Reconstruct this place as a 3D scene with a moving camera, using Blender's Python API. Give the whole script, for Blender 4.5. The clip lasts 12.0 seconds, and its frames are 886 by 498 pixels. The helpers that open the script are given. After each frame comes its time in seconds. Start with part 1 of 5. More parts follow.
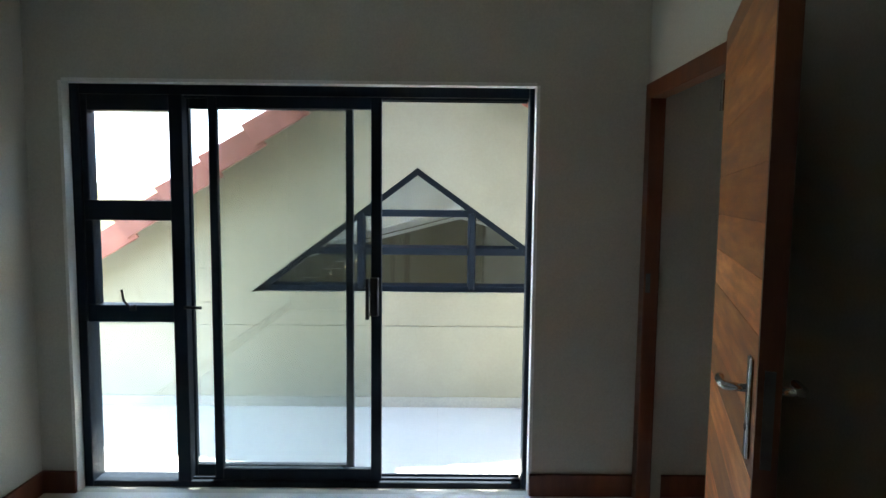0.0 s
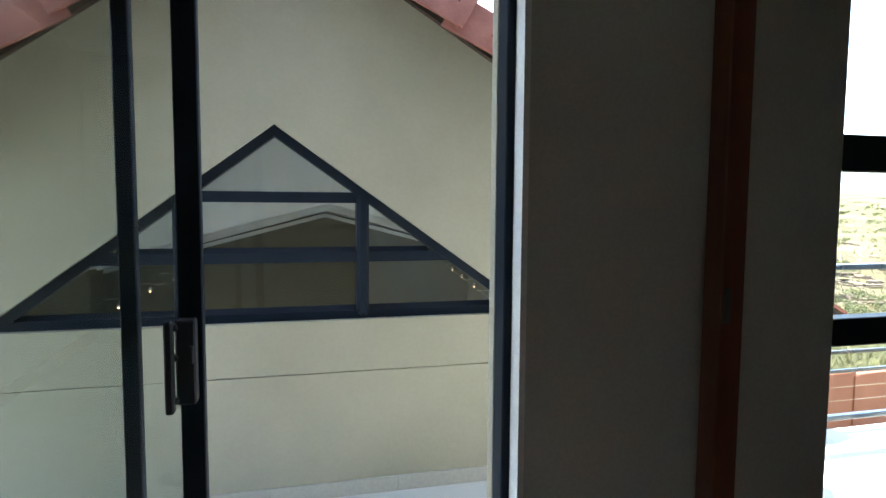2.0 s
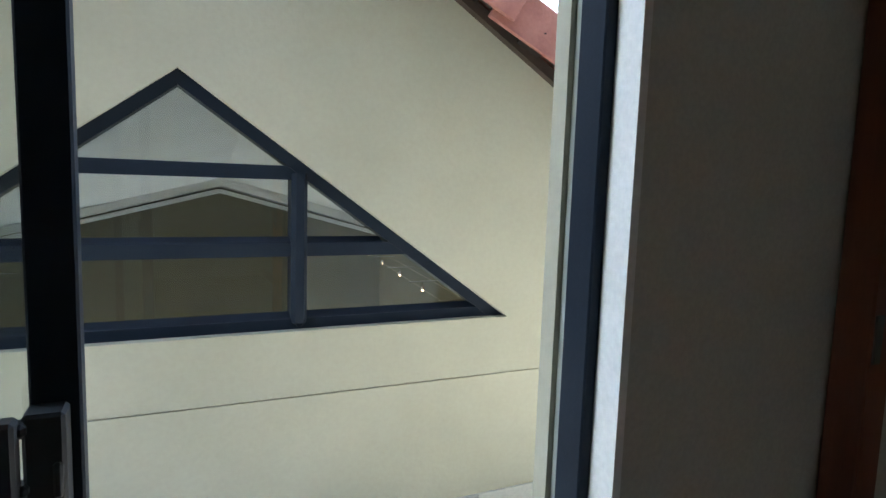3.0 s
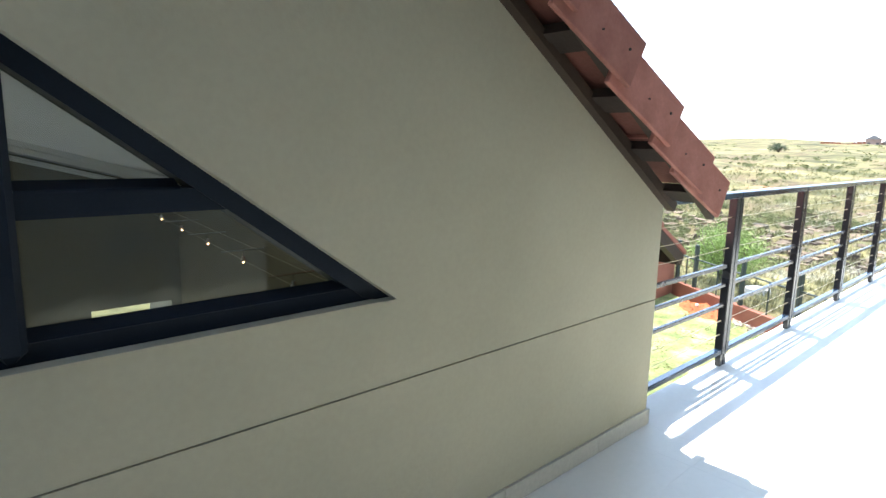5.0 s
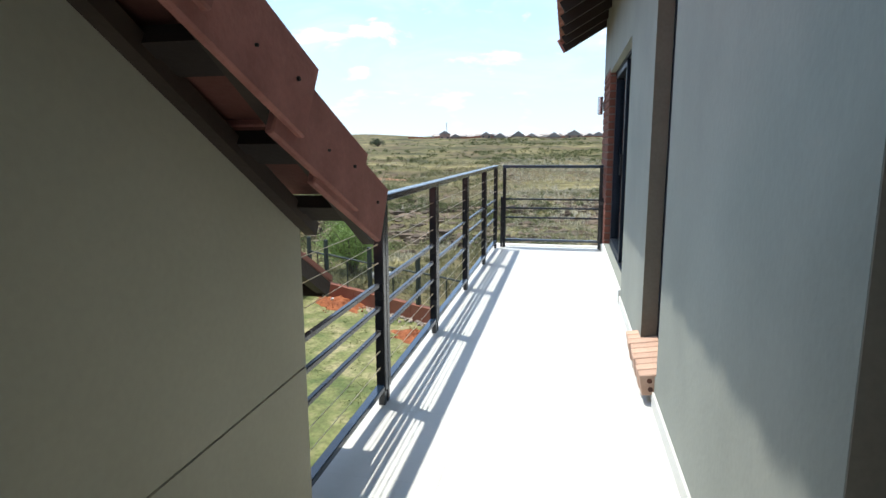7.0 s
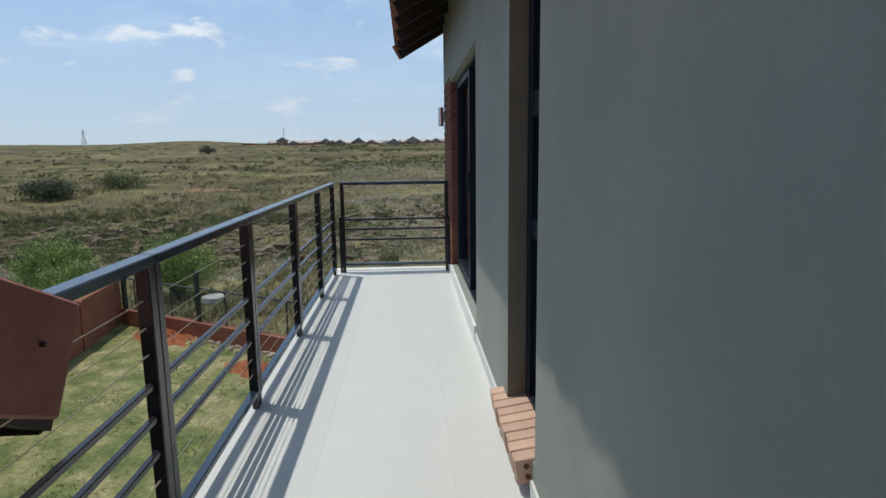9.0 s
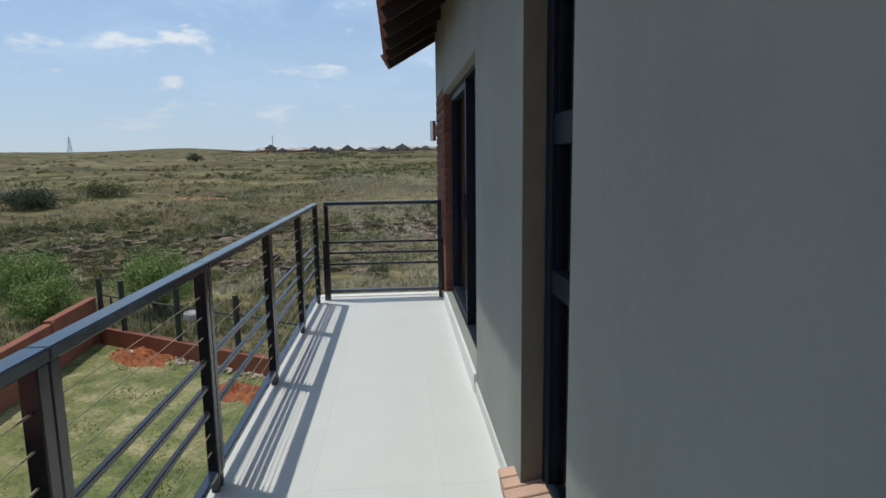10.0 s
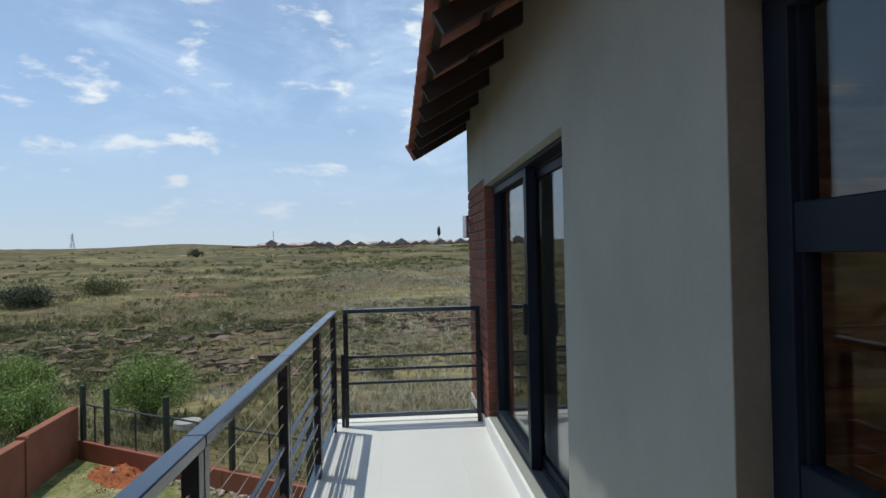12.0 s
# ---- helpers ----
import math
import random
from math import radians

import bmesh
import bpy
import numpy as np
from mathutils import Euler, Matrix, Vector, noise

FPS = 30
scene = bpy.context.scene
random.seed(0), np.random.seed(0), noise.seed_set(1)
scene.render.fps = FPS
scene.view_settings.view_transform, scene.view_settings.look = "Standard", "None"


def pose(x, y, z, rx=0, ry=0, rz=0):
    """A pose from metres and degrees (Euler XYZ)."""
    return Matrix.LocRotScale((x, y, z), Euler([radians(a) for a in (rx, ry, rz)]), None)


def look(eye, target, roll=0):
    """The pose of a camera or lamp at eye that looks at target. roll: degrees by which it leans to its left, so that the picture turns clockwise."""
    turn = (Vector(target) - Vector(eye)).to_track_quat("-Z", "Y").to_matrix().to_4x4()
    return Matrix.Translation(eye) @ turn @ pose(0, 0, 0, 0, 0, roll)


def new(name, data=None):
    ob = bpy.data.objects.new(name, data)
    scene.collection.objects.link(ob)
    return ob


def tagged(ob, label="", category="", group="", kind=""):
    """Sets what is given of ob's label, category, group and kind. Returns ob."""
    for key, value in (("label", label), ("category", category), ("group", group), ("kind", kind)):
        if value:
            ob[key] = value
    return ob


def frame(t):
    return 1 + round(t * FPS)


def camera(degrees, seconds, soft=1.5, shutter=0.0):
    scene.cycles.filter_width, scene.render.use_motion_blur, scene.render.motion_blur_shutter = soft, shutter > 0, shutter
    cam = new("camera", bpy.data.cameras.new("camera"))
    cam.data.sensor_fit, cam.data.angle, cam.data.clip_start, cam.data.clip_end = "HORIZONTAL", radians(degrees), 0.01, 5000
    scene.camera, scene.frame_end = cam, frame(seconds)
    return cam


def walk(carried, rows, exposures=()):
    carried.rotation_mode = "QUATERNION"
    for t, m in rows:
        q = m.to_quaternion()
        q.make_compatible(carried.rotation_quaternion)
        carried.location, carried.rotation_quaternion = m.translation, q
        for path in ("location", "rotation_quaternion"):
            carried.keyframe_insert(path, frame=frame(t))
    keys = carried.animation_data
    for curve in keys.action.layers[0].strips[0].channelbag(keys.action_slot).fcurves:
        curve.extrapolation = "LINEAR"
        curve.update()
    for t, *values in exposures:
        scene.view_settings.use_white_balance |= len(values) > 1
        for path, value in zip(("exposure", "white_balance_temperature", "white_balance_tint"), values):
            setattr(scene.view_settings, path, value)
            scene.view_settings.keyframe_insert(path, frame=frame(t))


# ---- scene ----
cam = camera(73.6, 12.0)
PATH = [
    (0, (-0.704, -2.8, 1.527), (-0.689, -0.807, 1.359), 0.6),
    (0.5, (-0.706, -2.396, 1.493), (-0.5, -0.414, 1.326), 0.5),
    (1, (-0.733, -2.03, 1.452), (-0.448, -0.056, 1.299), 0.6),
    (1.5, (-0.788, -1.638, 1.42), (-0.43, 0.324, 1.262), 0.4),
    (2, (-0.786, -1.318, 1.398), (-0.294, 0.614, 1.245), 0.4),
    (2.5, (-0.797, -0.93, 1.389), (-0.195, 0.971, 1.236), 0.9),
    (2.7, (-0.889, -0.837, 1.409), (-0.19, 1.027, 1.216), 1.4),
    (4.3, (-0.755, 0.041, 1.299), (0.402, 1.655, 1.066), 1.3),
    (4.5, (-0.71, 0.091, 1.291), (0.487, 1.669, 1.017), 1.4),
    (5, (-0.591, 0.196, 1.269), (0.755, 1.637, 0.928), 1.3),
    (5.5, (-0.399, 0.381, 1.271), (1.165, 1.576, 0.918), 1.2),
    (5.6, (-0.357, 0.41, 1.273), (1.27, 1.513, 0.906), 1.6),
    (6, (-0.239, 0.524, 1.28), (1.587, 1.269, 0.942), 0.5),
    (6.5, (0.042, 0.617, 1.256), (1.939, 1.157, 0.922), -0.1),
    (7, (0.291, 0.677, 1.266), (2.221, 1.08, 0.93), -0.3),
    (7.5, (0.536, 0.752, 1.315), (2.494, 0.984, 0.979), -0.6),
    (7.7, (0.607, 0.768, 1.329), (2.572, 0.925, 0.992), -0.7),
    (9.3, (1.234, 0.655, 1.388), (3.203, 0.526, 1.061), -0.7),
    (9.5, (1.379, 0.636, 1.437), (3.346, 0.507, 1.1), -0.7),
    (10, (1.591, 0.695, 1.472), (3.563, 0.548, 1.174), -0.8),
    (10.5, (1.801, 0.734, 1.483), (3.783, 0.578, 1.261), -0.7),
    (11, (2.071, 0.779, 1.507), (4.06, 0.613, 1.39), -0.8),
    (11.5, (2.293, 0.865, 1.516), (4.285, 0.7, 1.448), -0.9),
    (12, (2.509, 0.991, 1.534), (4.503, 0.832, 1.549), -1.2),
]

# ---- light ----
EXPOSURES = [(0.0, 4.0, 6400, 5), (0.6, 3.84, 6400, 5), (1.0, 3.6, 6400, 5), (1.5, 3.28, 6400, 5), (2.0, 3.24, 6400, 5), (2.5, 3.55, 6400, 5), (4.4, 2.88, 6400, 5), (5.0, 2.24, 6400, 5), (5.5, 1.68, 6400, 5), (6.0, 1.22, 6400, 5), (6.5, 0.95, 6400, 5), (7.0, 0.66, 6400, 5), (7.5, 0.48, 6400, 5), (9.4, -0.33, 6400, 5), (12.0, -0.25, 6400, 5)]
walk(cam, [(t, look(eye, target, roll)) for t, eye, target, roll in PATH], EXPOSURES)

SUN_DIR = Vector((0.15, 0.30, 1.05)).normalized()
world = bpy.data.worlds.new("sky")
scene.world = world
world.use_nodes = True
wn = world.node_tree
wn.nodes.clear()
w_out = wn.nodes.new("ShaderNodeOutputWorld")
w_bg = wn.nodes.new("ShaderNodeBackground")
w_sky = wn.nodes.new("ShaderNodeTexSky")
w_sky.sky_type = 'NISHITA'
w_sky.sun_disc = False
w_sky.sun_elevation = math.asin(SUN_DIR.z)
w_sky.sun_rotation = math.atan2(SUN_DIR.x, SUN_DIR.y)
w_sky.altitude = 1400
w_sky.air_density = 1.0
w_sky.dust_density = 0.35
w_sky.ozone_density = 3.0
w_bg.inputs["Strength"].default_value = 0.15
w_co = wn.nodes.new("ShaderNodeTexCoord")


def cloud_layer(scale, squash, detail, rough, warp, low, high, least, most, seed):
    """One layer of cloud over the whole sky: how much of it covers the blue."""
    mp = wn.nodes.new("ShaderNodeMapping")
    mp.inputs["Location"].default_value = (seed, seed * 0.37, seed * 0.11)
    mp.inputs["Rotation"].default_value = (0.0, 0.22 if warp > 0.5 else 0.0, 0.0)
    mp.inputs["Scale"].default_value = (1.0, 1.0, squash)
    nz = wn.nodes.new("ShaderNodeTexNoise")
    nz.inputs["Scale"].default_value = scale
    nz.inputs["Detail"].default_value = detail
    nz.inputs["Roughness"].default_value = rough
    nz.inputs["Distortion"].default_value = warp
    rg = wn.nodes.new("ShaderNodeMapRange")
    rg.interpolation_type = 'SMOOTHSTEP'
    rg.inputs["From Min"].default_value = low
    rg.inputs["From Max"].default_value = high
    rg.inputs["To Min"].default_value = least
    rg.inputs["To Max"].default_value = most
    wn.links.new(w_co.outputs["Generated"], mp.inputs["Vector"])
    wn.links.new(mp.outputs["Vector"], nz.inputs["Vector"])
    wn.links.new(nz.outputs["Fac"], rg.inputs["Value"])
    return rg.outputs["Result"]


# small puffs of cloud below, thin streaks of high cloud above
last_sky = w_sky.outputs["Color"]
for layer, colour in (((3.2, 2.6, 8.0, 0.62, 0.9, 0.42, 0.78, 0.26, 0.75, 2.3), (5.3, 6.5, 8.3, 1)),
                      ((9.0, 2.8, 6.0, 0.55, 0.2, 0.545, 0.70, 0.0, 0.88, 7.1), (7.6, 7.7, 7.9, 1))):
    w_mix = wn.nodes.new("ShaderNodeMixRGB")
    w_mix.inputs["Color2"].default_value = colour
    wn.links.new(cloud_layer(*layer), w_mix.inputs["Fac"])
    wn.links.new(last_sky, w_mix.inputs["Color1"])
    last_sky = w_mix.outputs["Color"]
# pale blue haze all round the horizon
w_sep = wn.nodes.new("ShaderNodeSeparateXYZ")
w_haze = wn.nodes.new("ShaderNodeMapRange")
w_haze.interpolation_type = 'SMOOTHSTEP'
w_haze.inputs["From Min"].default_value = 0.0
w_haze.inputs["From Max"].default_value = 0.30
w_haze.inputs["To Min"].default_value = 0.7
w_haze.inputs["To Max"].default_value = 0.0
w_mix2 = wn.nodes.new("ShaderNodeMixRGB")
w_mix2.inputs["Color2"].default_value = (3.6, 4.2, 5.4, 1)
wn.links.new(w_co.outputs["Generated"], w_sep.inputs["Vector"])
wn.links.new(w_sep.outputs["Z"], w_haze.inputs["Value"])
wn.links.new(w_haze.outputs["Result"], w_mix2.inputs["Fac"])
wn.links.new(last_sky, w_mix2.inputs["Color1"])
wn.links.new(w_mix2.outputs["Color"], w_bg.inputs["Color"])
wn.links.new(w_bg.outputs["Background"], w_out.inputs["Surface"])

sun_data = bpy.data.lights.new("sun", 'SUN')
sun_data.energy = 3.4
sun_data.angle = radians(0.55)
sun_data.color = (1.0, 0.95, 0.88)
sun = new("sun", sun_data)
sun.matrix_world = look(SUN_DIR * 50, (0, 0, 0))


# ---- materials ----
def shader(name, rough=0.6, metal=0.0, spec=0.5):
    m = bpy.data.materials.new(name)
    m.use_nodes = True
    b = m.node_tree.nodes["Principled BSDF"]
    b.inputs["Roughness"].default_value = rough
    b.inputs["Metallic"].default_value = metal
    b.inputs["Specular IOR Level"].default_value = spec
    return m, m.node_tree, b


def surface(name, c1, c2, scale=3.0, fine=60.0, rough=0.7, bump=0.1, metal=0.0, spec=0.4, stretch=(1, 1, 1), vary=0.0, c3=None, rough_var=0.08, island=0.0, grain_amount=0.06):
    """Two tones by broad noise, a fine grain, relief, and optional change from piece to piece."""
    m, nt, b = shader(name, rough, metal, spec)
    co = nt.nodes.new("ShaderNodeTexCoord")
    mp = nt.nodes.new("ShaderNodeMapping")
    mp.inputs["Scale"].default_value = stretch
    nt.links.new(co.outputs["Object"], mp.inputs["Vector"])
    n1 = nt.nodes.new("ShaderNodeTexNoise")
    n1.inputs["Scale"].default_value = scale
    n1.inputs["Detail"].default_value = 6.0
    n2 = nt.nodes.new("ShaderNodeTexNoise")
    n2.inputs["Scale"].default_value = fine
    n2.inputs["Detail"].default_value = 4.0
    for n in (n1, n2):
        nt.links.new(mp.outputs["Vector"], n.inputs["Vector"])
    ramp = nt.nodes.new("ShaderNodeValToRGB")
    ramp.color_ramp.elements[0].position = 0.32
    ramp.color_ramp.elements[0].color = (*c1, 1)
    ramp.color_ramp.elements[1].position = 0.68
    ramp.color_ramp.elements[1].color = (*c2, 1)
    if c3:
        e = ramp.color_ramp.elements.new(0.5)
        e.color = (*c3, 1)
    nt.links.new(n1.outputs["Fac"], ramp.inputs["Fac"])
    grain = nt.nodes.new("ShaderNodeMapRange")
    grain.inputs["From Min"].default_value = 0.3
    grain.inputs["From Max"].default_value = 0.7
    grain.inputs["To Min"].default_value = 1 - grain_amount
    grain.inputs["To Max"].default_value = 1 + grain_amount
    nt.links.new(n2.outputs["Fac"], grain.inputs["Value"])
    mul = nt.nodes.new("ShaderNodeVectorMath")
    mul.operation = 'SCALE'
    nt.links.new(ramp.outputs["Color"], mul.inputs[0])
    last = grain.outputs["Result"]
    for amount, node, socket in ((vary, "ShaderNodeObjectInfo", "Random"), (island, "ShaderNodeNewGeometry", "Random Per Island")):
        if amount:
            src = nt.nodes.new(node)
            rng = nt.nodes.new("ShaderNodeMapRange")
            rng.inputs["To Min"].default_value = 1 - amount
            rng.inputs["To Max"].default_value = 1 + amount
            nt.links.new(src.outputs[socket], rng.inputs["Value"])
            mm = nt.nodes.new("ShaderNodeMath")
            mm.operation = 'MULTIPLY'
            nt.links.new(last, mm.inputs[0])
            nt.links.new(rng.outputs["Result"], mm.inputs[1])
            last = mm.outputs["Value"]
    nt.links.new(last, mul.inputs["Scale"])
    nt.links.new(mul.outputs["Vector"], b.inputs["Base Color"])
    rr = nt.nodes.new("ShaderNodeMapRange")
    rr.inputs["To Min"].default_value = max(0.02, rough - rough_var)
    rr.inputs["To Max"].default_value = min(1.0, rough + rough_var)
    nt.links.new(n1.outputs["Fac"], rr.inputs["Value"])
    nt.links.new(rr.outputs["Result"], b.inputs["Roughness"])
    if bump:
        bp = nt.nodes.new("ShaderNodeBump")
        bp.inputs["Strength"].default_value = bump
        bp.inputs["Distance"].default_value = 0.01
        nt.links.new(n2.outputs["Fac"], bp.inputs["Height"])
        nt.links.new(bp.outputs["Normal"], b.inputs["Normal"])
    return m


def glass_material(name, tint):
    m = bpy.data.materials.new(name)
    m.use_nodes = True
    nt = m.node_tree
    nt.nodes.clear()
    out = nt.nodes.new("ShaderNodeOutputMaterial")
    tr = nt.nodes.new("ShaderNodeBsdfTransparent")
    tr.inputs["Color"].default_value = (*tint, 1)
    gl = nt.nodes.new("ShaderNodeBsdfGlossy")
    gl.inputs["Roughness"].default_value = 0.004
    lw = nt.nodes.new("ShaderNodeLayerWeight")
    lw.inputs["Blend"].default_value = 0.5
    pw = nt.nodes.new("ShaderNodeMath")
    pw.operation = 'POWER'
    pw.inputs[1].default_value = 5.0
    nt.links.new(lw.outputs["Facing"], pw.inputs[0])
    fr = nt.nodes.new("ShaderNodeMath")
    fr.operation = 'MULTIPLY_ADD'
    fr.inputs[1].default_value = 0.85
    fr.inputs[2].default_value = 0.065
    nt.links.new(pw.outputs["Value"], fr.inputs[0])
    mx = nt.nodes.new("ShaderNodeMixShader")
    nt.links.new(fr.outputs["Value"], mx.inputs["Fac"])
    nt.links.new(tr.outputs["BSDF"], mx.inputs[1])
    nt.links.new(gl.outputs["BSDF"], mx.inputs[2])
    nt.links.new(mx.outputs["Shader"], out.inputs["Surface"])
    return m


def glow_material(name, colour, strength):
    m, nt, b = shader(name, 0.4)
    b.inputs["Emission Color"].default_value = (*colour, 1)
    b.inputs["Emission Strength"].default_value = strength
    return m


def veld_material():
    """Dry grassland: straw, olive and bare brown earth mottled at several scales."""
    m, nt, b = shader("dry_veld_ground", 0.95, 0.0, 0.2)
    co = nt.nodes.new("ShaderNodeTexCoord")
    cols = []
    for scale, rough, stops in ((0.03, 0.72, ((0.36, (0.046, 0.047, 0.020)), (0.45, (0.081, 0.078, 0.033)), (0.53, (0.134, 0.120, 0.055)), (0.64, (0.245, 0.210, 0.112)))),
                                (0.16, 0.68, ((0.38, (0.55, 0.56, 0.48)), (0.5, (1.0, 0.98, 0.94)), (0.62, (1.42, 1.36, 1.26)))),
                                (0.9, 0.78, ((0.36, (0.42, 0.40, 0.33)), (0.5, (1.0, 0.99, 0.95)), (0.64, (1.5, 1.46, 1.4))))):
        n = nt.nodes.new("ShaderNodeTexNoise")
        n.inputs["Scale"].default_value = scale
        n.inputs["Detail"].default_value = 9.0
        n.inputs["Roughness"].default_value = rough
        mp = nt.nodes.new("ShaderNodeMapping")
        mp.inputs["Scale"].default_value = (1.9, 0.6, 1.0) if scale < 0.1 else (1.0, 0.8, 1.0)
        nt.links.new(co.outputs["Object"], mp.inputs["Vector"])
        nt.links.new(mp.outputs["Vector"], n.inputs["Vector"])
        r = nt.nodes.new("ShaderNodeValToRGB")
        for i, (p, c) in enumerate(stops):
            e = r.color_ramp.elements[i] if i < 2 else r.color_ramp.elements.new(p)
            e.position = p
            e.color = (*c, 1)
        nt.links.new(n.outputs["Fac"], r.inputs["Fac"])
        cols.append((n, r))
    mul = nt.nodes.new("ShaderNodeVectorMath")
    mul.operation = 'MULTIPLY'
    nt.links.new(cols[0][1].outputs["Color"], mul.inputs[0])
    nt.links.new(cols[1][1].outputs["Color"], mul.inputs[1])
    mul2 = nt.nodes.new("ShaderNodeVectorMath")
    mul2.operation = 'MULTIPLY'
    nt.links.new(mul.outputs["Vector"], mul2.inputs[0])
    nt.links.new(cols[2][1].outputs["Color"], mul2.inputs[1])
    patch = nt.nodes.new("ShaderNodeTexNoise")
    patch.inputs["Scale"].default_value = 0.07
    patch.inputs["Detail"].default_value = 8.0
    patch.inputs["Roughness"].default_value = 0.7
    nt.links.new(co.outputs["Object"], patch.inputs["Vector"])
    amount = nt.nodes.new("ShaderNodeMapRange")
    amount.inputs["From Min"].default_value = 0.49
    amount.inputs["From Max"].default_value = 0.58
    amount.inputs["To Max"].default_value = 0.75
    nt.links.new(patch.outputs["Fac"], amount.inputs["Value"])
    soil = nt.nodes.new("ShaderNodeVectorMath")
    soil.operation = 'MULTIPLY'
    soil.inputs[1].default_value = (0.115, 0.082, 0.047)
    nt.links.new(cols[2][1].outputs["Color"], soil.inputs[0])
    bare = nt.nodes.new("ShaderNodeMixRGB")
    nt.links.new(amount.outputs["Result"], bare.inputs["Fac"])
    nt.links.new(mul2.outputs["Vector"], bare.inputs["Color1"])
    nt.links.new(soil.outputs["Vector"], bare.inputs["Color2"])
    nt.links.new(bare.outputs["Color"], b.inputs["Base Color"])
    bp = nt.nodes.new("ShaderNodeBump")
    bp.inputs["Strength"].default_value = 0.5
    bp.inputs["Distance"].default_value = 0.4
    nt.links.new(cols[1][0].outputs["Fac"], bp.inputs["Height"])
    nt.links.new(bp.outputs["Normal"], b.inputs["Normal"])
    return m


PLASTER_CREAM = surface("cream_plaster", (0.345, 0.325, 0.248), (0.40, 0.376, 0.29), 1.6, 55, 0.85, 0.09, grain_amount=0.025)
PLASTER_GREY = surface("pale_grey_plaster", (0.246, 0.259, 0.227), (0.304, 0.315, 0.277), 2.1, 45, 0.8, 0.10, stretch=(1, 1, 0.8), grain_amount=0.025)
STAIN = surface("grey_brown_smudge", (0.26, 0.245, 0.19), (0.34, 0.32, 0.25), 14, 60, 0.85, 0.05)
ROOM_PAINT = surface("room_paint", (0.49, 0.475, 0.405), (0.53, 0.515, 0.44), 1.5, 120, 0.75, 0.05)
REVEAL_PAINT = surface("white_reveal_paint", (0.72, 0.71, 0.67), (0.78, 0.77, 0.73), 3, 90, 0.6, 0.06)
WHITE_PAINT = surface("white_ceiling_paint", (0.74, 0.74, 0.71), (0.8, 0.8, 0.78), 2, 80, 0.8, 0.04)
HALL_PAINT = surface("olive_hall_paint", (0.15, 0.138, 0.098), (0.18, 0.165, 0.118), 1.5, 80, 0.85, 0.05)
TILE = surface("pale_porcelain_tile", (0.605, 0.60, 0.565), (0.665, 0.655, 0.62), 1.1, 35, 0.45, 0.01, vary=0.004, rough_var=0.06, grain_amount=0.015)
GROUT = surface("pale_grout", (0.60, 0.595, 0.56), (0.66, 0.65, 0.615), 20, 120, 0.9, 0.1)
SKIRT = surface("cream_grey_skirting_tile", (0.41, 0.395, 0.345), (0.46, 0.445, 0.395), 2, 60, 0.5, 0.02)
CONCRETE = surface("grey_concrete", (0.32, 0.31, 0.29), (0.42, 0.41, 0.38), 2, 50, 0.85, 0.2)
FRAME = surface("charcoal_aluminium", (0.010, 0.0145, 0.023), (0.015, 0.021, 0.031), 4, 200, 0.46, 0.02, 0.0, 0.12)
STEEL = surface("dark_bronze_painted_steel", (0.015, 0.0155, 0.019), (0.023, 0.022, 0.025), 6, 150, 0.26, 0.02, 0.0, 0.5)
# glossy charcoal paint with the blue of the reflected sky in its colour
RAIL_TOP = surface("charcoal_paint_sky_tint", (0.014, 0.027, 0.050), (0.020, 0.034, 0.058), 6, 150, 0.2, 0.02, 0.0, 1.0)
CABLE = surface("stainless_cable", (0.38, 0.32, 0.22), (0.48, 0.41, 0.30), 30, 200, 0.42, 0.05, 0.6)
CHROME = surface("brushed_chrome", (0.55, 0.55, 0.55), (0.65, 0.65, 0.66), 20, 200, 0.22, 0.01, 1.0)
STRIKE = surface("dull_zinc", (0.11, 0.10, 0.09), (0.15, 0.14, 0.13), 20, 200, 0.5, 0.01, 0.6)
RUBBER = surface("black_rubber", (0.012, 0.012, 0.012), (0.02, 0.02, 0.02), 10, 90, 0.6, 0.02)
ROOF_TILE = surface("terracotta_concrete_tile", (0.30, 0.112, 0.086), (0.43, 0.185, 0.148), 7, 70, 0.75, 0.28, vary=0.14, grain_amount=0.06)
TIMBER_DARK = surface("dark_stained_timber", (0.034, 0.022, 0.016), (0.055, 0.037, 0.026), 4, 60, 0.65, 0.15, stretch=(1, 1, 1))
RAFTER = surface("black_brown_rafter_timber", (0.019, 0.012, 0.009), (0.03, 0.02, 0.015), 4, 60, 0.7, 0.15)
BRICK_RED = surface("red_face_brick", (0.14, 0.048, 0.032), (0.215, 0.08, 0.052), 9, 90, 0.85, 0.3, vary=0.18)
BRICK_PINK = surface("pale_pink_clay_brick", (0.50, 0.31, 0.22), (0.60, 0.40, 0.30), 9, 110, 0.85, 0.3, vary=0.1)
HOLE = surface("dark_clay_hole", (0.10, 0.045, 0.03), (0.14, 0.06, 0.04), 12, 60, 0.9, 0.1)
MORTAR = surface("mortar", (0.13, 0.098, 0.08), (0.18, 0.14, 0.115), 12, 120, 0.95, 0.3)
DOOR_WOOD = surface("meranti_board", (0.40, 0.122, 0.034), (0.74, 0.34, 0.12), 2.2, 30, 0.36, 0.06, stretch=(1.6, 1.6, 12), vary=0.42, c3=(0.58, 0.205, 0.062), grain_amount=0.1)
TRIM_WOOD = surface("red_brown_varnished_wood", (0.125, 0.039, 0.018), (0.19, 0.063, 0.028), 3, 40, 0.4, 0.05, stretch=(6, 6, 1))
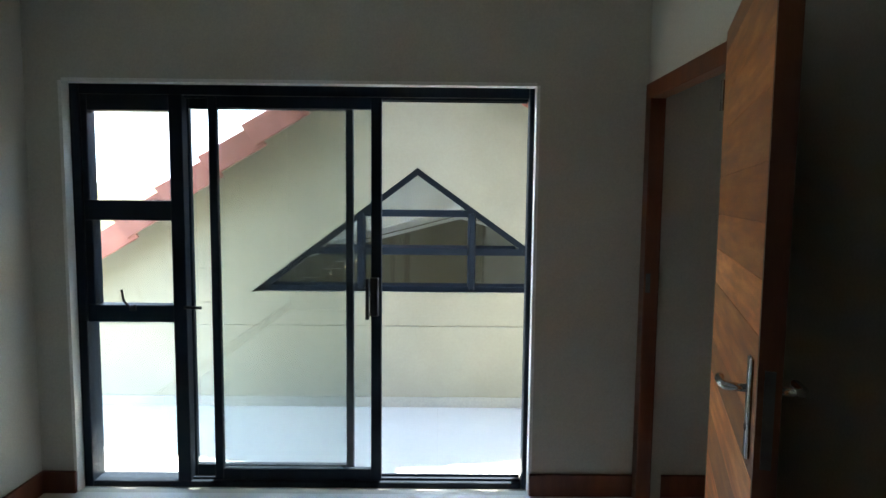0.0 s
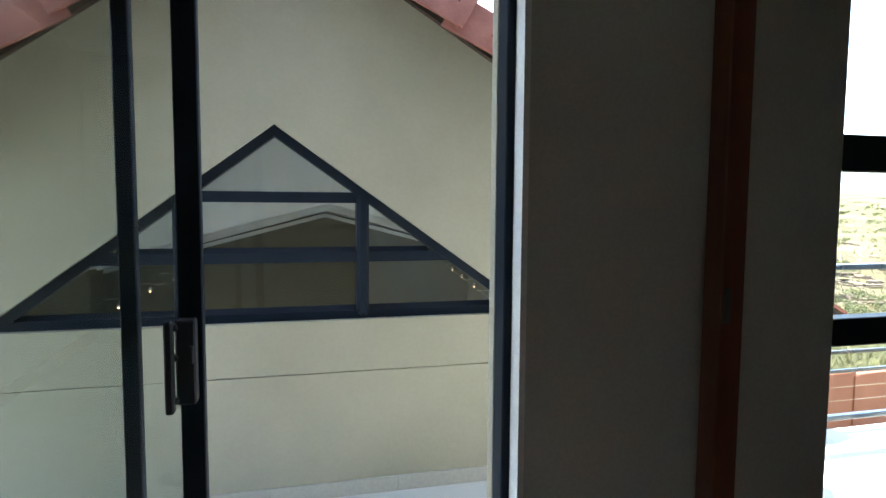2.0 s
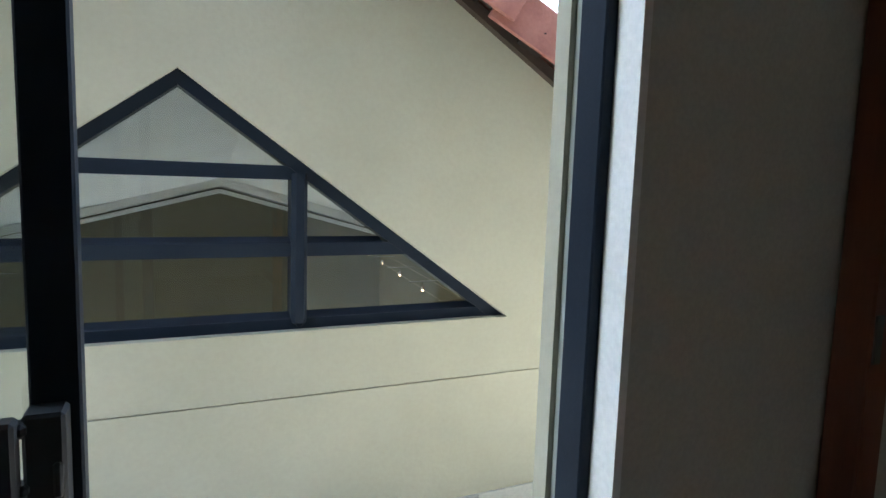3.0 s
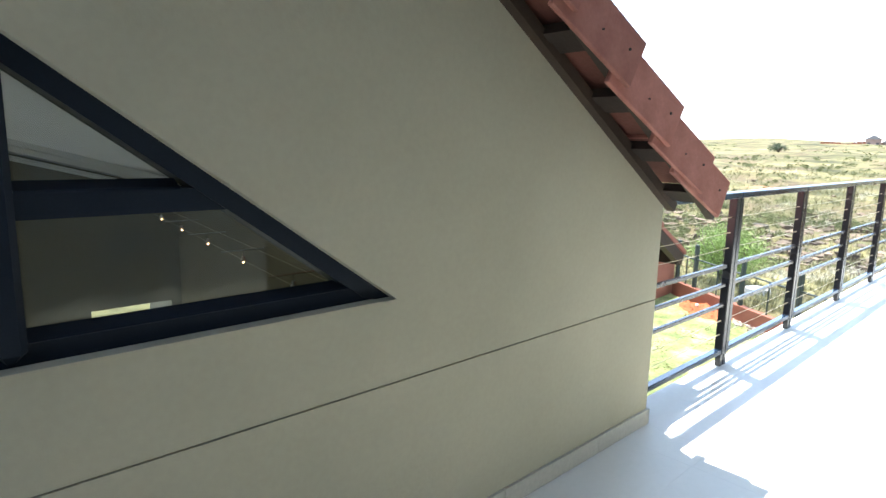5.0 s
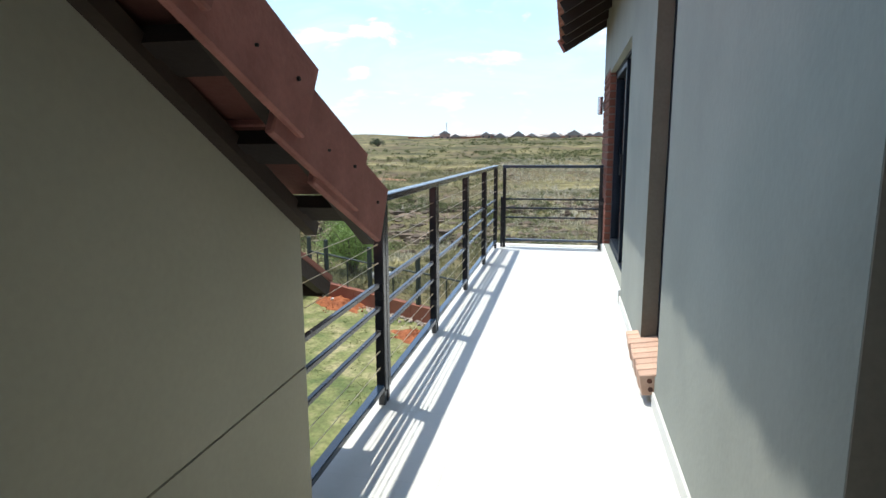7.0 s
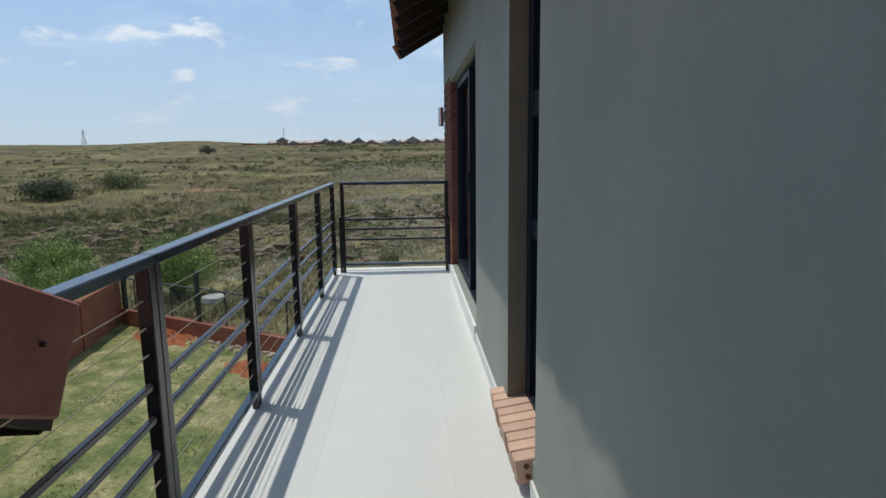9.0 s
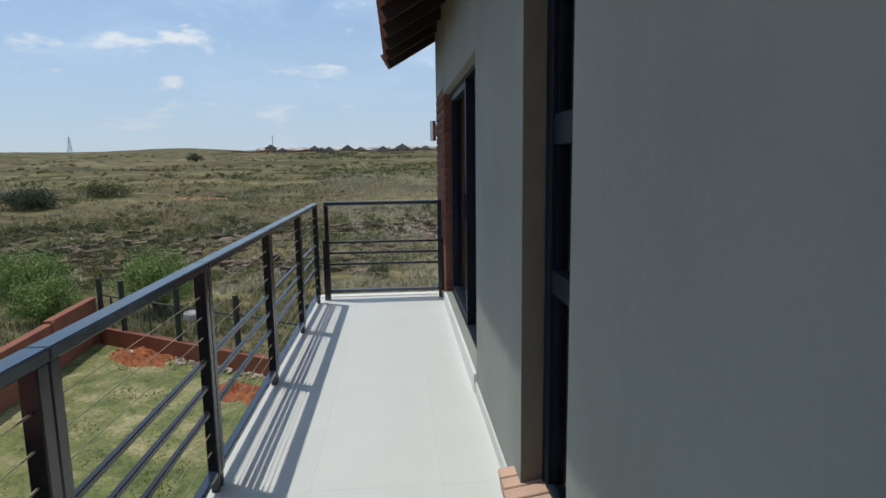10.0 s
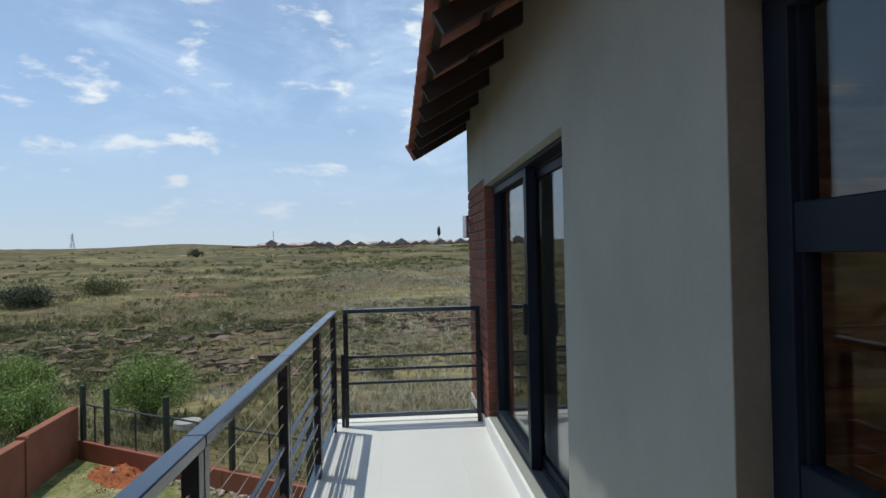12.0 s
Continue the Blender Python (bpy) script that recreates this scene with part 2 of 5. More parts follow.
GARDEN_WALL = surface("rust_red_painted_plaster", (0.22, 0.075, 0.042), (0.28, 0.105, 0.06), 1.5, 40, 0.85, 0.15)
FENCE_GREEN = surface("dark_green_fence_paint", (0.022, 0.03, 0.024), (0.032, 0.042, 0.034), 6, 60, 0.5, 0.05)
LAWN = surface("patchy_lawn", (0.085, 0.11, 0.03), (0.30, 0.26, 0.13), 1.7, 13, 0.95, 0.7, c3=(0.165, 0.17, 0.058), grain_amount=0.34)
LAWN_DARK = surface("dark_lawn_clump", (0.09, 0.122, 0.034), (0.155, 0.168, 0.056), 2, 20, 0.95, 0.2, island=0.3)
# wall plaster darkened to taupe for the shade inside window reveals
REVEAL_SHADE = surface("shaded_reveal_plaster", (0.165, 0.145, 0.11), (0.205, 0.182, 0.14), 3, 60, 0.85, 0.06)
SOIL = surface("orange_soil", (0.17, 0.046, 0.014), (0.35, 0.115, 0.042), 5, 28, 0.95, 0.9, grain_amount=0.25)
RUBBLE = surface("pale_rubble", (0.26, 0.20, 0.155), (0.40, 0.34, 0.28), 4, 30, 0.95, 0.3, island=0.35)
EARTH = surface("bare_brown_earth", (0.20, 0.10, 0.055), (0.32, 0.18, 0.10), 1.5, 12, 0.95, 0.5)
YELLOW = surface("yellow_plastic", (0.62, 0.44, 0.02), (0.68, 0.50, 0.04), 4, 60, 0.5, 0.02)
VELD = veld_material()
STRAW = surface("straw_grass", (0.122, 0.114, 0.045), (0.385, 0.335, 0.19), 0.09, 4, 0.9, 0.0, island=0.42, c3=(0.215, 0.20, 0.10), grain_amount=0.15)
STRAW_PALE = surface("pale_straw_grass", (0.27, 0.25, 0.15), (0.52, 0.47, 0.36), 0.12, 4, 0.9, 0.0, island=0.4, grain_amount=0.15)
SCRUB = surface("olive_scrub_leaf", (0.082, 0.096, 0.034), (0.165, 0.17, 0.068), 0.2, 6, 0.85, 0.0, island=0.4)
LEAF = surface("fresh_green_leaf", (0.125, 0.195, 0.038), (0.25, 0.335, 0.082), 1.2, 8, 0.6, 0.0, island=0.4)
LEAF_DARK = surface("dark_green_leaf", (0.042, 0.06, 0.027), (0.072, 0.092, 0.042), 0.6, 8, 0.7, 0.0, island=0.35)
BARK = surface("grey_bark", (0.09, 0.07, 0.05), (0.15, 0.12, 0.09), 8, 40, 0.9, 0.4)
# darker roof tile red that carries the shade under the verge
TILE_UNDER_SHADE = surface("tile_underside_shade", (0.105, 0.038, 0.029), (0.165, 0.062, 0.047), 6, 60, 0.9, 0.3)
ROCK = surface("brown_weathered_rock", (0.07, 0.049, 0.033), (0.175, 0.125, 0.082), 1.2, 9, 0.9, 0.6, island=0.5)
FAR_WALL = surface("far_house_wall", (0.28, 0.17, 0.13), (0.36, 0.25, 0.20), 0.3, 3, 0.9, 0.0, vary=0.2)
FAR_ROOF = surface("far_house_roof", (0.16, 0.15, 0.145), (0.22, 0.20, 0.19), 0.3, 3, 0.9, 0.0, vary=0.3)
FAR_TOWN = surface("far_pale_roofs", (0.40, 0.33, 0.29), (0.56, 0.50, 0.46), 0.02, 1, 0.9, 0.0, island=0.3)
FAR_DARK = surface("far_window_dark", (0.03, 0.03, 0.035), (0.04, 0.04, 0.045), 2, 5, 0.4, 0.0)
PYLON_STEEL = surface("galvanised_steel", (0.36, 0.37, 0.39), (0.42, 0.43, 0.45), 1, 9, 0.6, 0.0)
GLASS = glass_material("clear_glass", (0.925, 0.94, 0.925))
GLASS_DARK = glass_material("grey_tinted_glass", (0.55, 0.58, 0.56))
LAMP_GLOW = glow_material("halogen_glow", (1.0, 0.58, 0.26), 4.0)


# ---- building helpers ----
def box(bm, x0, x1, y0, y1, z0, z1, m=None):
    vs = [bm.verts.new((x, y, z)) for z in (z0, z1) for x, y in ((x0, y0), (x1, y0), (x1, y1), (x0, y1))]
    for f in ((3, 2, 1, 0), (4, 5, 6, 7), (0, 1, 5, 4), (1, 2, 6, 5), (2, 3, 7, 6), (3, 0, 4, 7)):
        bm.faces.new([vs[i] for i in f])
    if m is not None:
        for v in vs:
            v.co = m @ v.co
    return vs


def bevel(bm, width, segments=1):
    bmesh.ops.bevel(bm, geom=bm.edges[:], offset=width, segments=segments, affect='EDGES', clamp_overlap=True)


def prism_y(bm, pts, y0, y1):
    """A polygon in the plane of x and z, drawn out along y."""
    a = [bm.verts.new((x, y0, z)) for x, z in pts]
    b = [bm.verts.new((x, y1, z)) for x, z in pts]
    bm.faces.new(a)
    bm.faces.new(b[::-1])
    n = len(pts)
    for i in range(n):
        bm.faces.new((a[i], b[i], b[(i + 1) % n], a[(i + 1) % n]))
    bmesh.ops.recalc_face_normals(bm, faces=bm.faces[:])


def bar(bm, p, q, w, d, up=(0, 0, 1)):
    """A straight bar of section w by d from p to q; w lies along up."""
    p, q = Vector(p), Vector(q)
    ax = (q - p).normalized()
    s = ax.cross(Vector(up))
    if s.length < 1e-4:
        s = ax.cross(Vector((1, 0, 0)))
    s.normalize()
    u = s.cross(ax).normalized()
    rings = []
    for c in (p, q):
        rings.append([bm.verts.new(c + s * a * d / 2 + u * b * w / 2) for a, b in ((-1, -1), (1, -1), (1, 1), (-1, 1))])
    a, b = rings
    bm.faces.new(a[::-1])
    bm.faces.new(b)
    for i in range(4):
        bm.faces.new((a[i], a[(i + 1) % 4], b[(i + 1) % 4], b[i]))
    bmesh.ops.recalc_face_normals(bm, faces=bm.faces[:])


def rod(bm, pts, r, n=8):
    """A round rod through points."""
    pts = [Vector(p) for p in pts]
    rings = []
    for i, p in enumerate(pts):
        ax = (pts[min(i + 1, len(pts) - 1)] - pts[max(i - 1, 0)]).normalized()
        s = ax.orthogonal().normalized() if i == 0 else (side - ax * side.dot(ax)).normalized()
        side = s
        u = ax.cross(s)
        rr = r[i] if isinstance(r, (list, tuple)) else r
        rings.append([bm.verts.new(p + (s * math.cos(2 * math.pi * k / n) + u * math.sin(2 * math.pi * k / n)) * rr) for k in range(n)])
    for a, b in zip(rings, rings[1:]):
        for k in range(n):
            bm.faces.new((a[k], a[(k + 1) % n], b[(k + 1) % n], b[k]))
    bm.faces.new(rings[0][::-1])
    bm.faces.new(rings[-1])


def finish(name, bm, material, smooth=False):
    me = bpy.data.meshes.new(name)
    bm.to_mesh(me)
    bm.free()
    me.materials.append(material)
    if smooth:
        for p in me.polygons:
            p.use_smooth = True
    return me


def part(name, bm, material, parent, label="", smooth=False):
    ob = new(name, finish(name, bm, material, smooth))
    ob.parent = parent
    if label:
        ob["label"] = label
    return ob


def piece(name, me, parent, m):
    ob = new(name, me)
    ob.parent = parent
    ob.matrix_local = m
    return ob


def solid(name, bm, material, label, category, kind="", group="", smooth=False):
    return tagged(new(name, finish(name, bm, material, smooth)), label, category, group, kind)


def empty(name, label, category, loc=(0, 0, 0), group="", kind=""):
    ob = tagged(new(name), label, category, group, kind)
    ob.location = loc
    return ob


def one_box(*a, bev=0.0):
    bm = bmesh.new()
    box(bm, *a)
    if bev:
        bevel(bm, bev)
    return bm


# ---- plan ----
FLOOR_IN = 0.07          # the rooms' floor stands a little over the terrace
YI, YO = 0.02, 0.225     # house wall, room face and outer face
XL, XP, XP2, XE = -2.64, 0.275, 4.45, 8.68
YB = -4.6                # back wall of the rooms
CEIL = 2.75
GY = 1.45                # face of the gable wall
GX0, GX1, GXA = -3.3, 1.912, -0.86
SLOPE = 0.595
GROUND = -3.2
RAIL_Y = 1.55


def wall_with_holes(bm, x0, x1, y0, y1, z0, z1, holes):
    """A wall along x, as one closed shell, that leaves rectangular holes (x0, x1, z0, z1) open."""
    xs = sorted({x0, x1, *(h[0] for h in holes), *(h[1] for h in holes)})
    zs = sorted({z0, z1, *(min(max(h[2], z0), z1) for h in holes), *(min(max(h[3], z0), z1) for h in holes)})
    grid = {}

    def vert(i, j, k):
        if (i, j, k) not in grid:
            grid[i, j, k] = bm.verts.new((xs[i], (y0, y1)[j], zs[k]))
        return grid[i, j, k]

    def full(i, k):
        if not (0 <= i < len(xs) - 1 and 0 <= k < len(zs) - 1):
            return False
        cx, cz = (xs[i] + xs[i + 1]) / 2, (zs[k] + zs[k + 1]) / 2
        return not any(h[0] < cx < h[1] and h[2] < cz < h[3] for h in holes)

    for i in range(len(xs) - 1):
        for k in range(len(zs) - 1):
            if not full(i, k):
                continue
            bm.faces.new((vert(i, 0, k), vert(i + 1, 0, k), vert(i + 1, 0, k + 1), vert(i, 0, k + 1)))
            bm.faces.new((vert(i, 1, k), vert(i, 1, k + 1), vert(i + 1, 1, k + 1), vert(i + 1, 1, k)))
            if not full(i - 1, k):
                bm.faces.new((vert(i, 0, k), vert(i, 0, k + 1), vert(i, 1, k + 1), vert(i, 1, k)))
            if not full(i + 1, k):
                bm.faces.new((vert(i + 1, 0, k), vert(i + 1, 1, k), vert(i + 1, 1, k + 1), vert(i + 1, 0, k + 1)))
            if not full(i, k - 1):
                bm.faces.new((vert(i, 0, k), vert(i, 1, k), vert(i + 1, 1, k), vert(i + 1, 0, k)))
            if not full(i, k + 1):
                bm.faces.new((vert(i, 0, k + 1), vert(i + 1, 0, k + 1), vert(i + 1, 1, k + 1), vert(i, 1, k + 1)))
    bmesh.ops.recalc_face_normals(bm, faces=bm.faces[:])


DOOR_A = (-2.47, -0.247, FLOOR_IN, 2.06)
WIN_1 = (0.70, 1.28, 0.17, 2.105)
WIN_2 = (3.172, 3.815, 0.15, 2.105)
DOOR_C = (5.16, 7.54, 0.13, 2.105)

# house wall: a thin room skin and the outer plaster
bm = bmesh.new()
wall_with_holes(bm, XL - 0.2, XE, 0.06, YO, -0.25, 3.05, [DOOR_A, WIN_1, WIN_2, DOOR_C, (7.54, XE, -0.25, 2.17)])
solid("wall_terrace", bm, PLASTER_GREY, "pale grey plastered house wall along the balcony", "wall", "structure")
bm = bmesh.new()
wall_with_holes(bm, XL, XE - 0.2, YI, 0.06, -0.05, CEIL, [DOOR_A, WIN_1, WIN_2, DOOR_C])
solid("wall_rooms", bm, ROOM_PAINT, "dull grey-green painted inner face of house wall", "wall", "structure")

# white painted reveals of the room's sliding door
bm = bmesh.new()
box(bm, DOOR_A[1] - 0.004, DOOR_A[1] + 0.012, YI - 0.003, 0.075, FLOOR_IN, DOOR_A[3])
box(bm, DOOR_A[0] - 0.012, DOOR_A[0] + 0.004, YI - 0.003, 0.075, FLOOR_IN, DOOR_A[3])
box(bm, DOOR_A[0] + 0.004, DOOR_A[1] - 0.004, YI - 0.003, 0.075, DOOR_A[3] - 0.004, DOOR_A[3] + 0.012)
solid("reveal_trim", bm, REVEAL_PAINT, "white painted reveal round the sliding door", "trim", "structure")
bm = bmesh.new()
box(bm, DOOR_A[1] - 0.012, DOOR_A[1] - 0.0005, 0.186, YO + 0.0015, 0.0, DOOR_A[3])
solid("reveal_outer", bm, PLASTER_CREAM, "cream plastered outer reveal of the sliding door", "trim", "structure")
# thin liners added over the reveals, with the shade in their colour
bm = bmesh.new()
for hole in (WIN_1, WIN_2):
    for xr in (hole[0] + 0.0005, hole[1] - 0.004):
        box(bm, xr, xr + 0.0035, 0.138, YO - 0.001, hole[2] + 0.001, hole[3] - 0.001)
solid("reveal_windows", bm, REVEAL_SHADE, "reveals of the tall windows, lined in a taupe that holds their shade", "trim", "structure")

bm = bmesh.new()
box(bm, XL - 0.2, XL, YB - 0.2, 0.06, -0.25, CEIL)
solid("wall_west", bm, ROOM_PAINT, "dull painted side wall of the room", "wall", "structure")
bm = bmesh.new()
box(bm, XL, XE, YB - 0.2, YB, -0.25, CEIL)
solid("wall_south", bm, ROOM_PAINT, "dull painted back wall of the rooms", "wall", "structure")
bm = bmesh.new()
box(bm, XE - 0.2, XE, YB, 0.06, GROUND, 3.05)
solid("wall_east", bm, PLASTER_GREY, "plastered end wall of the house", "wall", "structure")

# partition with the doorway
DY0, DY1, DH = -0.85, -0.012, 2.04
bm = bmesh.new()
box(bm, XP, XP + 0.12, DY1, YI, -0.05, CEIL)
box(bm, XP, XP + 0.12, YB, DY0, -0.05, CEIL)
box(bm, XP, XP + 0.12, DY0, DY1, DH, CEIL)
solid("wall_partition", bm, ROOM_PAINT, "dull painted partition with a doorway", "wall", "structure")
bm = bmesh.new()
box(bm, XP2, XP2 + 0.12, YB, YI, -0.05, CEIL)
solid("wall_partition_east", bm, ROOM_PAINT, "dull painted partition between two rooms", "wall", "structure")

bm = bmesh.new()
box(bm, XL - 0.2, XE, YB - 0.2, 0.06, CEIL, CEIL + 0.1)
solid("ceiling", bm, WHITE_PAINT, "plain white painted ceiling", "ceiling", "structure")

# room floor of large tiles
room_floor = solid("floor", one_box(XL, XE - 0.2, YB, YI, -0.2, FLOOR_IN - 0.0016), GROUT, "pale tiled room floor", "floor", "structure")
# unseen dark boards added to cut the light bounced in the next room
bm = bmesh.new()
y = YB
while y < YI - 0.01:
    e = min(y + 0.13, YI)
    box(bm, XP + 0.121, XP2 - 0.001, y + 0.001, e - 0.001, FLOOR_IN - 0.001, FLOOR_IN + 0.006)
    y = e
solid("floor_dimmer", bm, TRIM_WOOD, "unseen dark brown timber floor added to dim the next room", "floor", "structure")
sill = solid("threshold", one_box(DOOR_A[0], DOOR_A[1], YI, YO, -0.2, FLOOR_IN - 0.004), TILE, "pale tiled threshold under the sliding door", "floor", "structure")

# balcony slab
bm = bmesh.new()
box(bm, -3.9, GX1, YO, GY + 0.15, -0.28, -0.0016)
box(bm, GX1, 7.985, YO, 1.60, -0.28, -0.0016)
balcony = solid("balcony_floor", bm, CONCRETE, "concrete balcony slab laid with pale tiles", "floor", "structure")
bm = bmesh.new()
box(bm, 7.985, 8.10, YO, 1.60, -0.3, 0.012)
bevel(bm, 0.006)
solid("balcony_edge", bm, REVEAL_PAINT, "white painted raised edge of the balcony slab", "trim", "structure")

# tile skirtings
SK = 0.075
bm = bmesh.new()
for a, b in ((-2.9, DOOR_A[0]), (DOOR_A[1], 3.20), (3.94, 7.54), (7.54, XE)):
    x = a
    while x < b - 0.01:
        e = min(x + 0.6, b)
        box(bm, x, e - 0.003, YO + 0.001, YO + 0.012, 0.001, SK)
        x = e
solid("baseboard_house", bm, TILE, "pale tile skirting along the house wall", "baseboard", "structure")
bm = bmesh.new()
x = GX0
while x < GX1 - 0.01:
    e = min(x + 0.6, GX1 + 0.01)
    box(bm, x, e - 0.003, GY - 0.012, GY - 0.001, 0.001, SK)
    x = e
box(bm, GX1 + 0.001, GX1 + 0.012, GY - 0.012, 1.60, 0.001, SK)
solid("baseboard_gable", bm, SKIRT, "cream-grey tile skirting along the gable wall", "baseboard", "structure")

# wooden room skirtings
bm = bmesh.new()
for a in ((XL, DOOR_A[0] - 0.0, YI - 0.018, YI), (DOOR_A[1] + 0.0, XP, YI - 0.018, YI), (XL, XL + 0.018, YB, YI - 0.018), (XP - 0.018, XP, YB, DY0 - 0.07), (XP + 0.12, WIN_1[0], YI - 0.018, YI)):
    box(bm, *a, FLOOR_IN, FLOOR_IN + 0.11)
box(bm, DOOR_A[0] - 0.018, DOOR_A[0] - 0.0, YI, 0.07, FLOOR_IN, FLOOR_IN + 0.11)
bevel(bm, 0.003)
solid("baseboard_room", bm, TRIM_WOOD, "red-brown varnished wooden skirting", "baseboard", "structure")

# ---- gable wing ----
SILL_Z = 0.848
TIP_L, TIP_R, APEX_Z = -2.055, 0.41, 1.748


def roof_under(x):
    if x < GXA - 0.01:
        return 2.64 - 0.72 * abs(x - GXA)
    return 1.013 + SLOPE * (1.912 - GXA - abs(x - GXA))


bm = bmesh.new()
prof = [(GY, GROUND), (GY, 0.6015), (GY + 0.007, 0.6025), (GY + 0.007, 0.6065), (GY, 0.6075), (GY, SILL_Z), (GY + 0.2, SILL_Z), (GY + 0.2, GROUND)]
ends = [[bm.verts.new((x, y, z)) for y, z in prof] for x in (GX0, GX1)]
bm.faces.new(ends[0])
bm.faces.new(ends[1][::-1])
for i in range(8):
    bm.faces.new((ends[0][i], ends[1][i], ends[1][(i + 1) % 8], ends[0][(i + 1) % 8]))
for a, b, s in ((GX0, TIP_L, -1), (GX1, TIP_R, 1)):
    prism_y(bm, [(a, SILL_Z), (b, SILL_Z), (GXA, APEX_Z), (GXA, roof_under(GXA) + 0.06), (a, roof_under(a) + 0.06)], GY, GY + 0.2)
bmesh.ops.remove_doubles(bm, verts=bm.verts[:], dist=0.0005)
gable = solid("wall_gable", bm, PLASTER_CREAM, "cream plastered gable wall with a scored line", "wall", "structure")
# small smudges on the plaster
for k, (sx, sz, sr) in enumerate(((-1.34, 0.165, 0.026), (-1.295, 0.145, 0.016), (-2.662, 0.969, 0.015), (-2.405, 1.013, 0.011))):
    bm = bmesh.new()
    prism_y(bm, [(sx + sr * (1 + 0.45 * noise.noise(Vector((math.cos(j * 0.52) * 1.5, math.sin(j * 0.52) * 1.5, k * 3.7)))) * math.cos(j * 0.5236) * 1.3,
                  sz + sr * (1 + 0.45 * noise.noise(Vector((math.cos(j * 0.52) * 1.5, math.sin(j * 0.52) * 1.5, k * 3.7)))) * math.sin(j * 0.5236)) for j in range(12)], GY - 0.0012, GY + 0.002)
    part("smudge", bm, STAIN, gable, "faint grey-brown smudge")
bm = bmesh.new()
box(bm, GX1 - 0.2, GX1, GY + 0.2, 8.2, GROUND, 1.05)
box(bm, GX0, GX0 + 0.2, GY + 0.2, 2.4, GROUND, 0.96)
box(bm, GX0, GX0 + 0.2, 2.4, 6.4, -0.7, 0.96)
box(bm, GX0, GX0 + 0.2, 6.4, 8.2, GROUND, 0.96)
HALL_Y = 7.0
wall_with_holes(bm, GX0 + 0.2, GX1 - 0.2, HALL_Y, HALL_Y + 0.2, GROUND, 2.75, [(-1.75, -0.75, -3.0, -0.5), (0.80, 1.60, -3.0, -0.5)])
solid("wall_wing", bm, HALL_PAINT, "olive painted walls of the double-height hall", "wall", "structure")
bm = bmesh.new()
box(bm, GX0, GX1, GY + 0.2, 8.2, GROUND + 0.02, GROUND + 0.06)
solid("floor_hall", bm, TILE, "pale tiled hall floor", "floor", "structure")
bm = bmesh.new()
for s in (-1, 1):
    x1 = GX1 - 0.2 if s > 0 else GX0 + 0.2
    RX = -0.35
    near, far = (2.35, 0.45), (1.27, 0.26)
    q = []
    for t in (0.0, 0.04):
        for (zr, k), y in ((near, GY + 0.2), (far, HALL_Y)):
            q.append(bm.verts.new((RX, y, zr + t)))
            q.append(bm.verts.new((x1, y, zr - k * abs(x1 - RX) + t)))
    for f in ((0, 1, 3, 2), (4, 6, 7, 5), (1, 5, 7, 3), (0, 2, 6, 4), (0, 4, 5, 1), (2, 3, 7, 6)):
        bm.faces.new([q[i] for i in f])
bmesh.ops.recalc_face_normals(bm, faces=bm.faces[:])
solid("ceiling_hall", bm, WHITE_PAINT, "white sloping ceiling of the hall", "ceiling", "structure")

# stepped cornice along the hall ceiling
for s, x1 in ((-1, GX0 + 0.2), (1, GX1 - 0.2)):
    bm = bmesh.new()
    for dy, dz in ((0.05, 0.05), (0.32, 0.012), (0.55, 0.0)):
        y = HALL_Y - dy
        f = dy / (HALL_Y - GY - 0.2)
        zr, k = 1.27 + 1.08 * f - dz, 0.26 + 0.19 * f
        bar(bm, (-0.35, y, zr), (x1, y, zr - k * abs(x1 + 0.35)), 0.05, 0.09)
    solid("ceiling_cornice", bm, WHITE_PAINT, "white stepped plaster cornice under the hall ceiling", "cornice", "structure")

# triangular window of the gable
tri = empty("window_gable", "charcoal framed triangular gable window with seven panes", "window", (0, 0, 0), kind="structure")
FY0, FY1 = GY + 0.035, GY + 0.11
k = (APEX_Z - SILL_Z) / (TIP_R - GXA)


def edge_x(z, s, inset=0.0):
    """Where the window's sloping edge stands at height z."""
    half = TIP_R - GXA if s > 0 else GXA - TIP_L
    run = half * (APEX_Z - z) / (APEX_Z - SILL_Z) - inset
    return GXA + s * max(run, 0.0)


W = 0.042
IN = W * math.sqrt(1 + 1 / k ** 2)
bm = bmesh.new()
c = GXA
for s in (-1, 1):
    prism_y(bm, [(edge_x(SILL_Z, s), SILL_Z), (c, APEX_Z), (c, APEX_Z - IN * k), (edge_x(SILL_Z, s, IN), SILL_Z)], FY0, FY1)
part("outer_frame", bm, FRAME, tri)
bm = bmesh.new()
prism_y(bm, [(edge_x(SILL_Z, -1, 0.06), SILL_Z), (edge_x(SILL_Z, 1, 0.06), SILL_Z), (edge_x(SILL_Z + W, 1, 0.06), SILL_Z + W), (edge_x(SILL_Z + W, -1, 0.06), SILL_Z + W)], FY0 + 0.003, FY1 + 0.002)
part("bottom_rail", bm, FRAME, tri)
MX = (-1.268, -0.463)
T1, T2 = 1.145, 1.422
for z, w in ((T1, 0.05), (T2, 0.05)):
    bm = bmesh.new()
    prism_y(bm, [(edge_x(z - w / 2, -1, 0.05), z - w / 2), (edge_x(z - w / 2, 1, 0.05), z - w / 2), (edge_x(z + w / 2, 1, 0.05), z + w / 2), (edge_x(z + w / 2, -1, 0.05), z + w / 2)], FY0 + 0.006, FY1 + 0.003)
    part("transom", bm, FRAME, tri)
